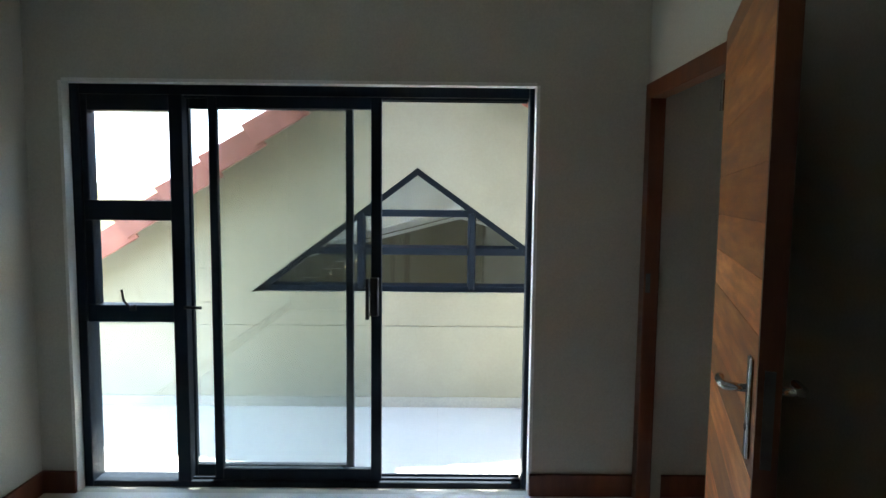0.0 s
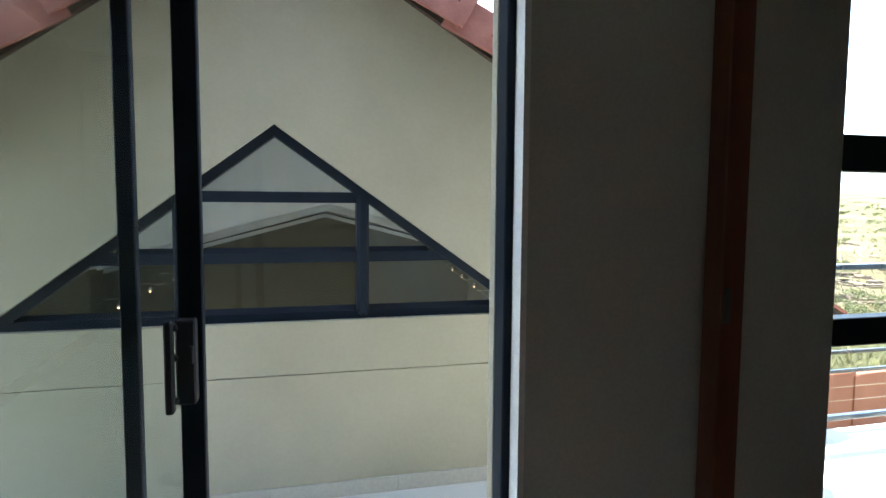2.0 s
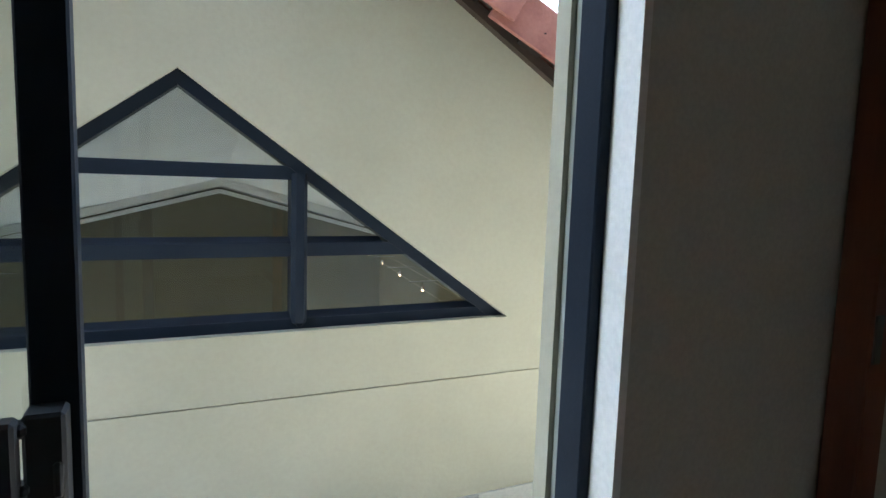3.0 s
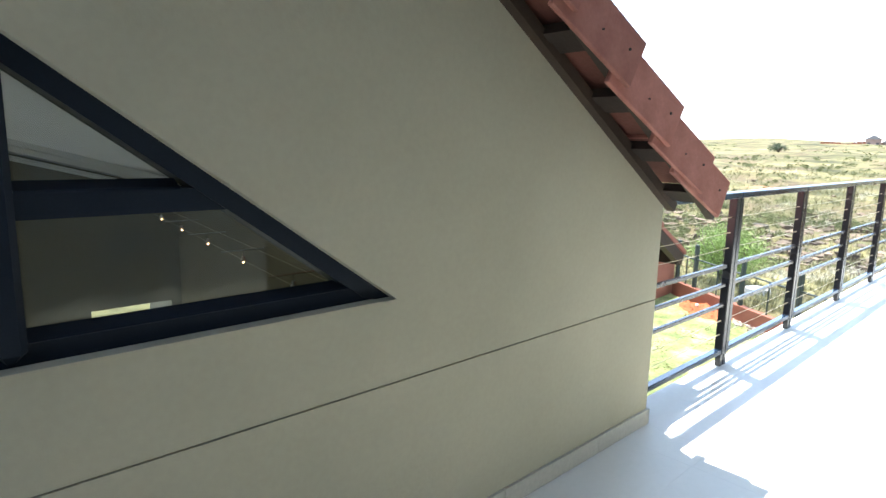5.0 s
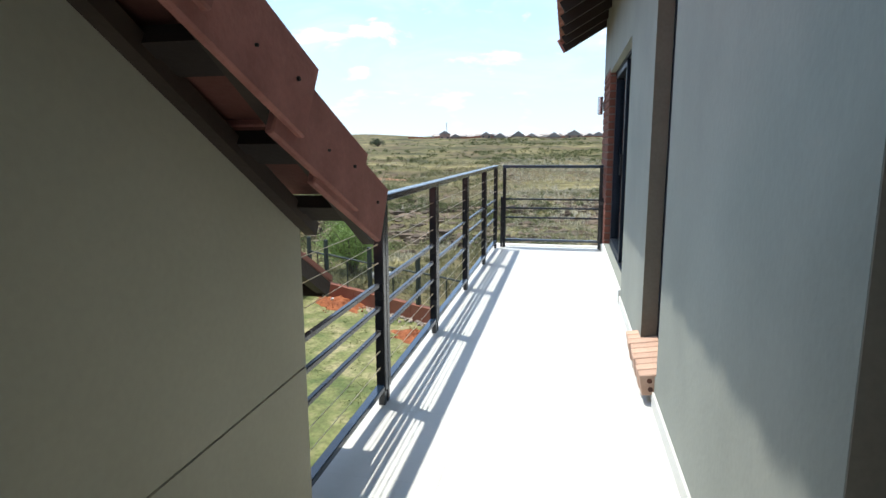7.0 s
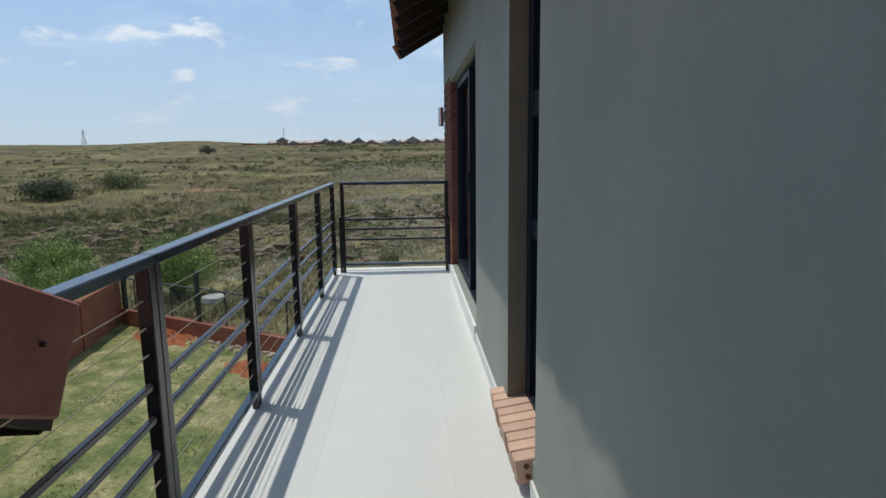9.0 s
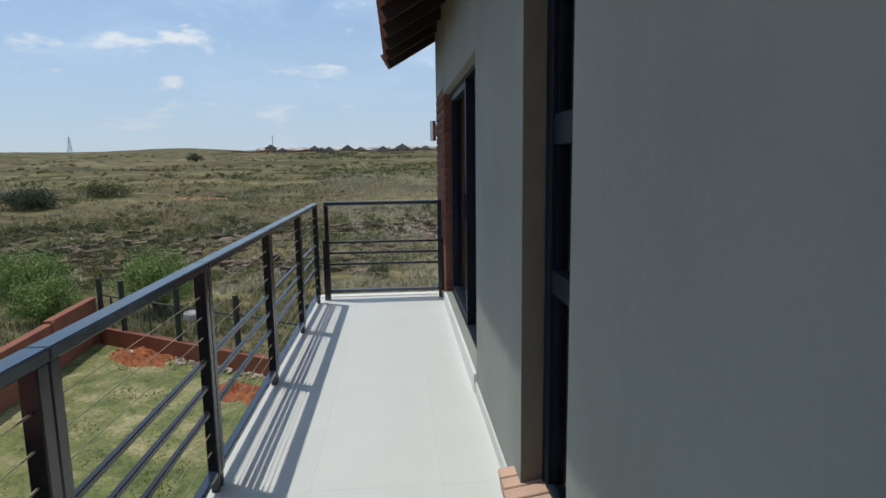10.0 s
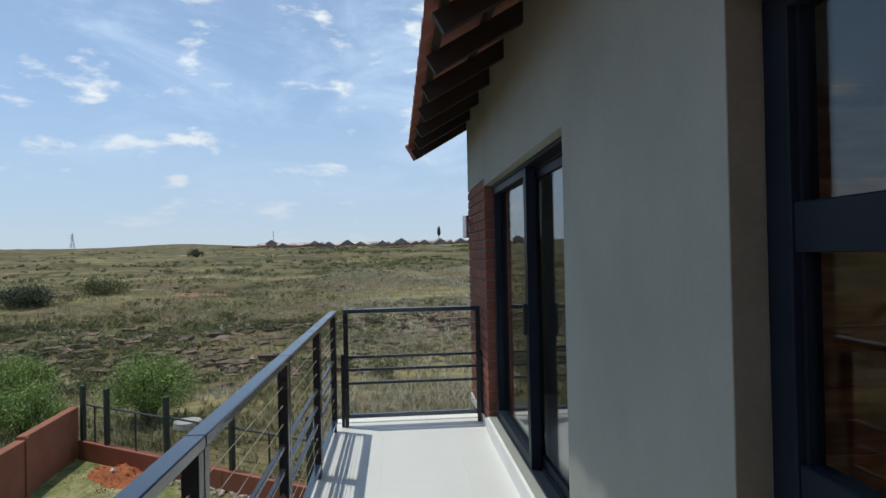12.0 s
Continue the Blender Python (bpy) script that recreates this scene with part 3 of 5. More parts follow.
for x in MX:
    bm = bmesh.new()
    sect = [(-0.029, FY1), (-0.029, FY0 + 0.004), (-0.015, FY0 - 0.016), (0.015, FY0 - 0.016), (0.029, FY0 + 0.004), (0.029, FY1)]
    rings = [[bm.verts.new((x + dx, y, z)) for dx, y in sect] for z in (SILL_Z + 0.028, T2)]
    toe = [bm.verts.new((x + dx * 0.4, y + 0.01, SILL_Z + 0.012)) for dx, y in sect]
    for ra, rb in ((toe, rings[0]), rings):
        for i in range(6):
            bm.faces.new((ra[i], ra[(i + 1) % 6], rb[(i + 1) % 6], rb[i]))
    bm.faces.new(toe)
    bm.faces.new(rings[1])
    bmesh.ops.recalc_face_normals(bm, faces=bm.faces[:])
    part("mullion", bm, FRAME, tri)
# sloping glazing beads on the bottom rail and the lower transom
for z, w in ((SILL_Z + W, 0.07), (T1 + 0.025, 0.10)):
    for xa, xb in ((edge_x(z, -1, w), MX[0] - 0.03), (MX[0] + 0.03, MX[1] - 0.03), (MX[1] + 0.03, edge_x(z, 1, w))):
        bm = bmesh.new()
        v = [bm.verts.new((x, y, q)) for x in (xa, xb) for y, q in ((FY0 + 0.004, z - 0.002), (FY0 + 0.008, z + 0.003), (FY0 + 0.043, z + 0.020), (FY0 + 0.043, z - 0.002))]
        for f in ((0, 1, 2, 3), (7, 6, 5, 4), (0, 4, 5, 1), (1, 5, 6, 2), (2, 6, 7, 3), (3, 7, 4, 0)):
            bm.faces.new([v[i] for i in f])
        bmesh.ops.recalc_face_normals(bm, faces=bm.faces[:])
        part("glazing_bead", bm, FRAME, tri)
GLY = FY0 + 0.045
panes = [[(edge_x(T2, -1), T2), (edge_x(T2, 1), T2), (c, APEX_Z)],
         [(MX[0], T1), (MX[1], T1), (MX[1], T2), (MX[0], T2)],
         [(MX[0], SILL_Z), (MX[1], SILL_Z), (MX[1], T1), (MX[0], T1)],
         [(MX[1], SILL_Z), (edge_x(SILL_Z, 1, .02), SILL_Z), (edge_x(T1, 1), T1), (MX[1], T1)],
         [(edge_x(SILL_Z, -1, .02), SILL_Z), (MX[0], SILL_Z), (MX[0], T1), (edge_x(T1, -1), T1)],
         [(MX[1], T1), (edge_x(T1, 1), T1), (edge_x(T2, 1), T2), (MX[1], T2)],
         [(edge_x(T1, -1), T1), (MX[0], T1), (MX[0], T2), (edge_x(T2, -1), T2)]]
for p in panes:
    bm = bmesh.new()
    prism_y(bm, p, GLY, GLY + 0.005)
    part("pane", bm, GLASS, tri)
# sloped sill under it
bm = bmesh.new()
prism_y(bm, [(TIP_L + 0.02, SILL_Z - 0.006), (TIP_R - 0.02, SILL_Z - 0.006), (TIP_R - 0.06, SILL_Z + 0.003), (TIP_L + 0.06, SILL_Z + 0.003)], GY - 0.004, FY0)
part("window_sill", bm, PLASTER_CREAM, tri)

# cable track lamps in the hall
for x0, drift, y_first, y_step in ((0.33, 0.118, 2.56, 0.70), (-2.375, 0.052, 2.62, 0.80)):
    tl = empty("track_light", "low-voltage cable light with small glowing halogen lamps", "light", group="cable lights")
    xs = x0
    for x in (x0 + 0.18, x0 + 0.34):
        bm = bmesh.new()
        rod(bm, [(x, GY + 0.2, 0.683), (x + drift * (HALL_Y - GY - 0.2), HALL_Y, 0.683)], 0.0014, 5)
        part("cable", bm, CABLE, tl)
    for i in range(5):
        y = y_first + i * y_step
        x0 = xs + drift * (y - GY - 0.2)
        bm = bmesh.new()
        rod(bm, [(x0 + 0.14, y, 0.688), (x0 + 0.38, y, 0.688)], 0.004, 6)
        rod(bm, [(x0 + 0.26, y, 0.688), (x0 + 0.26, y, 0.653)], 0.004, 6)
        rod(bm, [(x0 + 0.26, y, 0.658), (x0 + 0.26, y, 0.628)], [0.008, 0.02], 10)
        hd = part("lamp_head", bm, CHROME, tl)
        bm = bmesh.new()
        bmesh.ops.create_icosphere(bm, subdivisions=1, radius=0.0055, matrix=Matrix.Translation((x0 + 0.26, y, 0.620)))
        part("bulb", bm, LAMP_GLOW, hd, "glowing halogen bulb")


# ---- upright windows ----
def glazed(name, label, hole, fy, heights, stiles=0.05, rails=0.05, glass=GLASS):
    """An aluminium window in a hole of the house wall: outer frame, transoms, panes. heights: (low, high) of each transom."""
    x0, x1, z0, z1 = hole
    w = empty(name, label, "window", kind="structure")
    bm = bmesh.new()
    for a in ((x0, x0 + stiles, z0, z1), (x1 - stiles, x1, z0, z1)):
        box(bm, a[0], a[1], fy, fy + 0.07, a[2], a[3])
    for a in ((x0 + stiles, x1 - stiles, z0, z0 + rails), (x0 + stiles, x1 - stiles, z1 - rails, z1)):
        box(bm, a[0], a[1], fy + 0.002, fy + 0.068, a[2], a[3])
    bevel(bm, 0.003)
    part("window_frame", bm, FRAME, w)
    zs = [z0 + rails]
    for lo, hi in heights:
        bm = bmesh.new()
        box(bm, x0 + stiles, x1 - stiles, fy + 0.004, fy + 0.064, lo, hi)
        bevel(bm, 0.004)
        part("transom", bm, FRAME, w)
        zs += [lo, hi]
    zs.append(z1 - rails)
    for i in range(0, len(zs), 2):
        bm = bmesh.new()
        box(bm, x0 + stiles - 0.005, x1 - stiles + 0.005, fy + 0.03, fy + 0.035, zs[i] - 0.005, zs[i + 1] + 0.005)
        part("pane", bm, glass, w)
    for i in range(0, len(zs), 2):
        bm = bmesh.new()
        a, b = zs[i], zs[i + 1]
        for q in ((x0 + stiles, x0 + stiles + 0.012, a, b), (x1 - stiles - 0.012, x1 - stiles, a, b)):
            box(bm, q[0], q[1], fy + 0.018, fy + 0.048, q[2], q[3])
        part("glazing_bead", bm, FRAME, w)
    return w


glazed("window_1", "tall charcoal aluminium three-pane window beside the doorway", WIN_1, 0.07, [(0.98, 1.065), (1.50, 1.607)], 0.055, 0.075)
glazed("window_2", "tall charcoal aluminium three-pane window in a deep reveal", WIN_2, 0.065, [(0.97, 1.06), (1.52, 1.63)], 0.085, 0.05)

# sliding door with a side light
MUL = (-2.0, -1.935)
da = empty("door_1", "charcoal aluminium sliding door standing half open", "sliding door", kind="structure")
x0, x1, z0, z1 = DOOR_A
FA = 0.075
bm = bmesh.new()
box(bm, x0, x0 + 0.045, FA, FA + 0.11, z0, z1)
box(bm, x1 - 0.026, x1, FA, FA + 0.066, z0, z1)
box(bm, MUL[0], MUL[1], FA, FA + 0.06, z0 + 0.03, z1 - 0.05)
box(bm, x0 + 0.045, x1 - 0.03, FA + 0.002, FA + 0.108, z1 - 0.05, z1)
box(bm, x0 + 0.045, x1 - 0.03, FA + 0.002, FA + 0.108, z0, z0 + 0.03)
bevel(bm, 0.003)
part("door_frame", bm, FRAME, da)
bm = bmesh.new()
for y in (FA + 0.03, FA + 0.075):
    box(bm, MUL[1], x1 - 0.03, y - 0.004, y + 0.004, z0 + 0.03, z0 + 0.042)
    box(bm, MUL[1], x1 - 0.03, y - 0.004, y + 0.004, z1 - 0.062, z1 - 0.05)
part("track", bm, FRAME, da)
bm = bmesh.new()
for lo, hi in ((0.906, 0.992), (1.408, 1.506)):
    box(bm, x0 + 0.045, MUL[0], FA + 0.012, FA + 0.085, lo, hi)
box(bm, x0 + 0.045, x0 + 0.085, FA + 0.012, FA + 0.085, 0.992, 1.408)
box(bm, x0 + 0.045, x0 + 0.075, FA + 0.012, FA + 0.085, 1.506, z1 - 0.05)
box(bm, x0 + 0.075, MUL[0], FA + 0.012, FA + 0.085, 1.935, z1 - 0.05)
bevel(bm, 0.004)
part("side_light_frame", bm, FRAME, da)
for lo, hi in ((z0 + 0.025, 0.91), (0.988, 1.412), (1.50, z1 - 0.045)):
    part("pane", one_box(x0 + 0.04, MUL[0] + 0.004, FA + 0.045, FA + 0.05, lo, hi), GLASS, da)
bm = bmesh.new()
rod(bm, [(-2.20, FA - 0.002, 0.985), (-2.205, FA - 0.02, 0.99), (-2.225, FA - 0.03, 1.02), (-2.235, FA - 0.03, 1.075)], 0.006, 8)
box(bm, -2.215, -2.185, FA - 0.004, FA + 0.012, 0.965, 0.995)
part("stay_handle", bm, RUBBER, da, "black window stay lever")
bm = bmesh.new()
rod(bm, [(MUL[1] - 0.01, FA - 0.004, 0.985), (MUL[1] + 0.075, FA - 0.012, 0.985)], 0.008, 8)
part("stay_peg", bm, RUBBER, da)


def leaf(parent, xa, xb, y, wl, wr, top=0.055, bottom=0.06, glass=GLASS, dz=(0.032, 0.052), th=0.034):
    za, zb = z0 + dz[0], z1 - dz[1]
    bm = bmesh.new()
    box(bm, xa, xa + wl, y, y + th, za, zb)
    box(bm, xb - wr, xb, y, y + th, za, zb)
    box(bm, xa + wl, xb - wr, y + 0.002, y + th - 0.002, zb - top, zb)
    box(bm, xa + wl, xb - wr, y + 0.002, y + th - 0.002, za, za + bottom)
    bevel(bm, 0.003)
    lf = part("sliding_leaf", bm, FRAME, parent)
    part("pane", one_box(xa + wl - 0.005, xb - wr + 0.005, y + 0.014, y + 0.019, za + bottom - 0.005, zb - top + 0.005), glass, lf)
    return lf


fixed_leaf = leaf(da, MUL[1] - 0.02, -1.128, FA + 0.062, 0.028, 0.037)
slide = leaf(da, -1.818, -0.983, FA + 0.015, 0.04, 0.052)
bm = bmesh.new()
box(bm, -1.036, -0.995, FA - 0.024, FA + 0.018, 0.952, 1.140)
bevel(bm, 0.004)
hb = part("lock_body", bm, RUBBER, slide, "black lock body")
bm = bmesh.new()
box(bm, -1.055, -1.037, FA - 0.050, FA - 0.022, 0.940, 1.142)
box(bm, -1.044, -1.030, FA - 0.034, FA - 0.010, 1.052, 1.066)
box(bm, -1.044, -1.030, FA - 0.034, FA - 0.010, 0.956, 0.972)
box(bm, -1.044, -1.030, FA - 0.034, FA - 0.010, 1.118, 1.134)
bevel(bm, 0.004)
part("pull_handle", bm, RUBBER, slide, "black pull handle")
bm = bmesh.new()
box(bm, -1.008, -0.998, FA - 0.03, FA - 0.012, 1.045, 1.085)
bevel(bm, 0.003)
part("latch", bm, RUBBER, hb, "small black latch lever")

# far sliding door
dc = empty("door_2", "charcoal aluminium sliding door facing the balcony", "sliding door", kind="structure")
x0, x1, z0, z1 = DOOR_C
bm = bmesh.new()
FC = 0.045
box(bm, x0, x0 + 0.05, FC, FC + 0.1, z0, z1)
box(bm, x1 - 0.05, x1, FC, FC + 0.1, z0, z1)
box(bm, x0 + 0.05, x1 - 0.05, FC + 0.002, FC + 0.048, z1 - 0.05, z1)
box(bm, x0 + 0.05, x1 - 0.05, FC + 0.002, FC + 0.048, z0, z0 + 0.04)
box(bm, x0 + 0.05, x1 - 0.05, FC + 0.048, FC + 0.12, z1 - 0.028, z1)
box(bm, x0 + 0.05, x1 - 0.05, FC + 0.048, FC + 0.12, z0, z0 + 0.018)
bevel(bm, 0.003)
part("door_frame", bm, FRAME, dc)
leaf(dc, x0 + 0.05, 6.34, FC + 0.008, 0.055, 0.07, dz=(0.042, 0.052))
leaf(dc, 6.22, x1 - 0.055, FC + 0.05, 0.075, 0.06, dz=(0.02, 0.03), th=0.065)
bm = bmesh.new()
box(bm, 6.25, 6.27, FC + 0.11, FC + 0.14, 1.0, 1.2)
bevel(bm, 0.004)
part("pull_handle", bm, RUBBER, dc)
solid("door_sill", one_box(x0, x1, 0.03, YO + 0.02, -0.01, 0.128, bev=0.004), REVEAL_PAINT, "white painted sill under the sliding door", "sill", "structure")

# ---- wooden door and frame ----
bm = bmesh.new()
for xa, xb in ((XP - 0.016, XP + 0.055),):
    box(bm, xa, xb, DY1 - 0.045, DY1 + 0.025, FLOOR_IN, DH)
    box(bm, xa, xb, DY0 - 0.025, DY0 + 0.045, FLOOR_IN, DH)
    box(bm, xa, xb, DY0 - 0.025, DY1 + 0.025, DH - 0.045, DH + 0.03)
bevel(bm, 0.004)
dfr = solid("door_frame", bm, TRIM_WOOD, "red-brown varnished wooden door frame", "door frame", "structure")
bm = bmesh.new()
box(bm, XP - 0.008, XP + 0.012, DY1 - 0.049, DY1 - 0.040, 1.10, 1.19)
part("strike_plate", bm, STRIKE, dfr, "small dull metal strike plate")


def clip_band(pts, s0, s1, key):
    """Clips a polygon to s0 <= key(p) <= s1."""
    for sign, lim in ((1, s0), (-1, -s1)):
        res = []
        for i in range(len(pts)):
            p, q = pts[i], pts[(i + 1) % len(pts)]
            a, b = sign * key(p) - lim, sign * key(q) - lim
            if a >= 0:
                res.append(p)
            if (a >= 0) != (b >= 0):
                f = a / (a - b)
                res.append((p[0] + (q[0] - p[0]) * f, p[1] + (q[1] - p[1]) * f))
        pts = res
        if len(pts) < 3:
            return []
    return pts


door_rng = random.Random(21)


def wooden_door(label, m, w=0.876, h=2.0, tk=0.044, flip=1):
    """A boarded door leaf, hinged at its origin, its width along +x, its boards in chevrons on both faces."""
    d = empty("wooden_door", label, "door")
    bm = bmesh.new()
    box(bm, 0, w, -tk / 2 + 0.006, tk / 2 - 0.006, 0, h)
    part("core", bm, TRIM_WOOD, d)
    bm = bmesh.new()
    box(bm, -0.001, 0.012, -tk / 2, tk / 2, 0, h)
    box(bm, w - 0.012, w + 0.001, -tk / 2, tk / 2, 0, h)
    part("edge_strip", bm, TRIM_WOOD, d, "dark red-brown edge lipping")
    mid = h * 0.55
    for sgn in (-1, 1):
        for half in (0, 1):
            area = [(0.013, 0), (w - 0.013, 0), (w - 0.013, mid), (0.013, mid)] if half == 0 else [(0.013, mid), (w - 0.013, mid), (w - 0.013, h), (0.013, h)]
            a = 0.0
            key = lambda p: (p[1] - mid) * math.cos(a) - p[0] * math.sin(a)
            s = -3.0
            while s < 3.0:
                wide = 0.105 + 0.045 * door_rng.random()
                pts = clip_band(area, s + 0.001, s + wide - 0.001, key)
                if len(pts) >= 3:
                    bm = bmesh.new()
                    prism_y(bm, pts, sgn * (tk / 2 - 0.006), sgn * tk / 2)
                    part("board", bm, DOOR_WOOD, d)
                s += wide
    for sgn in (-1, 1):
        bm = bmesh.new()
        box(bm, w - 0.085, w - 0.045, sgn * tk / 2, sgn * (tk / 2 + 0.008), 0.913, 1.133)
        bevel(bm, 0.006, 2)
        pl = part("lock_plate", bm, CHROME, d, "chrome lock plate", True)
        bm = bmesh.new()
        y = sgn * (tk / 2 + 0.006)
        rod(bm, [(w - 0.065, y, 1.064), (w - 0.065, y + sgn * 0.045, 1.064), (w - 0.085, y + sgn * 0.05, 1.064), (w - 0.125, y + sgn * 0.05, 1.061), (w - 0.146, y + sgn * 0.046, 1.061)], 0.009, 10)
        part("lever_handle", bm, CHROME, pl, smooth=True)
        bm = bmesh.new()
        rod(bm, [(w - 0.065, y - sgn * 0.001, 0.98), (w - 0.065, y + sgn * 0.004, 0.98)], 0.008, 10)
        part("keyhole", bm, RUBBER, pl)
    bm = bmesh.new()
    box(bm, w - 0.001, w + 0.003, -0.010, 0.010, 0.92, 1.12)
    part("lock_strip", bm, STRIKE, d, "dull metal lock edge strip")
    for z in (0.22, 1.75):
        bm = bmesh.new()
        rod(bm, [(-0.006, -tk / 2 - 0.004, z), (-0.006, -tk / 2 - 0.004, z + 0.1)], 0.007, 8)
        part("hinge", bm, CHROME, d)
    d.matrix_world = m
    return d


hinge, free = Vector((XP - 0.028, DY0 + 0.01)), Vector((-0.05, -1.668))
ang = math.degrees(math.atan2(free.y - hinge.y, free.x - hinge.x))
wooden_door("red-brown boarded wooden door standing wide open", pose(hinge.x, hinge.y, FLOOR_IN + 0.006, 0, 0, ang))
wooden_door("red-brown boarded wooden door shut in the partition", pose(XP2 - 0.03, -0.42, FLOOR_IN + 0.006, 0, 0, -90))

# ---- gable roof ----
def verge_mesh(length, s):
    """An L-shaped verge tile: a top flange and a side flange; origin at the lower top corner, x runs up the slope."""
    bm = bmesh.new()
    t = 0.022
    prof = [(0.0, 0.0), (0.0, -0.164), (0.018, -0.164), (0.018, -t), (0.30, -t), (0.30, 0.0)]
    for a, b, lift in ((0.0, length, 0.0),):
        r0 = [bm.verts.new((a, y - 0.010, z + 0.014)) for y, z in prof]
        r1 = [bm.verts.new((b, y + 0.012, z - 0.022)) for y, z in prof]
        bm.faces.new(r0)
        bm.faces.new(r1[::-1])
        for i in range(6):
            bm.faces.new((r0[i], r1[i], r1[(i + 1) % 6], r0[(i + 1) % 6]))
    bmesh.ops.recalc_face_normals(bm, faces=bm.faces[:])
    bevel(bm, 0.004)
    me = finish("verge_tile", bm, ROOF_TILE)
    # two nail holes in the side flange
    bm = bmesh.new()
    bm.from_mesh(me)
    old = len(bm.faces)
    rod(bm, [(0.07, 0.0, -0.062), (0.07, -0.0115, -0.062)], 0.0045, 6)
    rod(bm, [(0.21, 0.0, -0.100), (0.21, -0.0055, -0.100)], 0.003, 6)
    bm.faces.ensure_lookup_table()
    for f in bm.faces[old:]:
        f.material_index = 1
    # underside of the top flange, its soffit shade put into a darker red
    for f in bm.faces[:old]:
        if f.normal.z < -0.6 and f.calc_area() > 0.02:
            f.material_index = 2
    bm.to_mesh(me)
    bm.free()
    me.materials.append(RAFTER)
    me.materials.append(TILE_UNDER_SHADE)
    return me


def roof_top(x, s=1):
    """Top of the roof at x of the one slope; the other slope is a little steeper."""
    if s < 0:
        return 2.82 - 0.72 * abs(x - GXA)
    return 1.241 + SLOPE * (1.745 - GXA - abs(x - GXA))


VY = 1.185
gr = empty("roof_gable", "terracotta concrete tile roof over the gable wall", "roof", kind="structure")
ang = math.atan(SLOPE)
ang_w = math.atan(0.72)
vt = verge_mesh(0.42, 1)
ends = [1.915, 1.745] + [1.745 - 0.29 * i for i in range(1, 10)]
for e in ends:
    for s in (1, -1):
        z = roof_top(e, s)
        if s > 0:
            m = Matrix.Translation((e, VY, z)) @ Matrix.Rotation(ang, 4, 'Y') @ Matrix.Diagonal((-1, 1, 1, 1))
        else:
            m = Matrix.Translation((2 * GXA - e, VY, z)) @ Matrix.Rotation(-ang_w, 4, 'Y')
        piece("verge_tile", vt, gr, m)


def slope_bar(bm, xa, xb, y, z_off, w, d):
    for s in (-1, 1):
        p = (GXA + s * (xa - GXA), y, roof_top(xa, s) + z_off)
        q = (GXA + s * (xb - GXA), y, roof_top(xb, s) + z_off)
        bar(bm, p, q, w, d)


bm = bmesh.new()
slope_bar(bm, GXA, 1.90, VY + 0.045, -0.130, 0.055, 0.03)
part("barge_board", bm, TIMBER_DARK, gr, "dark stained barge board")
bm = bmesh.new()
slope_bar(bm, GXA, 1.955, GY - 0.02, -0.09, 0.042, 0.036)
part("wall_board", bm, TIMBER_DARK, gr)
x = 1.88
while x > GXA + 0.1:
    for s in (-1, 1):
        bm = bmesh.new()
        xx = GXA + s * (x - GXA)
        box(bm, -0.022, 0.022, VY + 0.06, GY - 0.002, -0.078, -0.040, Matrix.Translation((xx, 0, roof_top(x, s))) @ Matrix.Rotation(s * (ang if s > 0 else ang_w), 4, 'Y'))
        part("batten", bm, RAFTER, gr)
        # a second dark strip added behind each batten, to darken the soffit
        bm = bmesh.new()
        box(bm, 0.03, 0.085, VY + 0.05, GY - 0.002, -0.070, -0.036, Matrix.Translation((xx, 0, roof_top(x, s))) @ Matrix.Rotation(s * (ang if s > 0 else ang_w), 4, 'Y') @ Matrix.Diagonal((s, 1, 1, 1)))
        bmesh.ops.recalc_face_normals(bm, faces=bm.faces[:])
        part("soffit_dark_strip", bm, RAFTER, gr)
    x -= 0.29
# tile courses behind the verge and down to the eaves
for i in range(-3, 10):
    e = 1.745 - 0.29 * i
    for s in (1, -1):
        xa, xb = e, max(e - 0.36, GXA)
        if i < 0:
            ya = 1.645
        else:
            ya = VY + 0.3
        bm = bmesh.new()
        pts = [(GXA + s * (xa - GXA), roof_top(xa, s) + 0.008), (GXA + s * (xb - GXA), roof_top(xb, s) - 0.012),
               (GXA + s * (xb - GXA), roof_top(xb, s) - 0.032), (GXA + s * (xa - GXA), roof_top(xa, s) - 0.018)]
        prism_y(bm, pts, ya, 8.4)
        part("tile_course", bm, ROOF_TILE, gr)
bm = bmesh.new()
slope_bar(bm, 1.92, 2.59, 1.67, -0.062, 0.06, 0.04)
box(bm, 2.54, 2.565, 1.66, 8.3, roof_top(2.55) - 0.105, roof_top(2.55) - 0.03)
part("eave_board", bm, TIMBER_DARK, gr)
bm = bmesh.new()
rod(bm, [(GXA, VY - 0.01, roof_top(GXA) + 0.015), (GXA, 8.4, roof_top(GXA) + 0.015)], 0.09, 12)
part("ridge_cap", bm, ROOF_TILE, gr)

# ---- house eaves ----
hr = empty("roof_house", "terracotta tile roof of the house with exposed dark rafters", "roof", kind="structure")
EY, EZ, ES = 0.80, 2.64, 0.58
x = 9.02
while x > XL - 0.5:
    bm = bmesh.new()
    bar(bm, (x, EY - 0.03, EZ - 0.02), (x, -0.6, EZ - 0.02 + ES * (EY + 0.57)), 0.11, 0.05)
    part("rafter", bm, RAFTER, hr, "dark stained exposed rafter")
    x -= 0.62
for i in range(4):
    y = EY - 0.06 - 0.3 * i
    bm = bmesh.new()
    box(bm, XL - 0.5, 9.06, y - 0.02, y + 0.02, EZ + 0.045 + ES * (EY - y) - 0.02, EZ + 0.045 + ES * (EY - y) + 0.018)
    part("batten", bm, RAFTER, hr)
bm = bmesh.new()
t = 0.024
prof = []
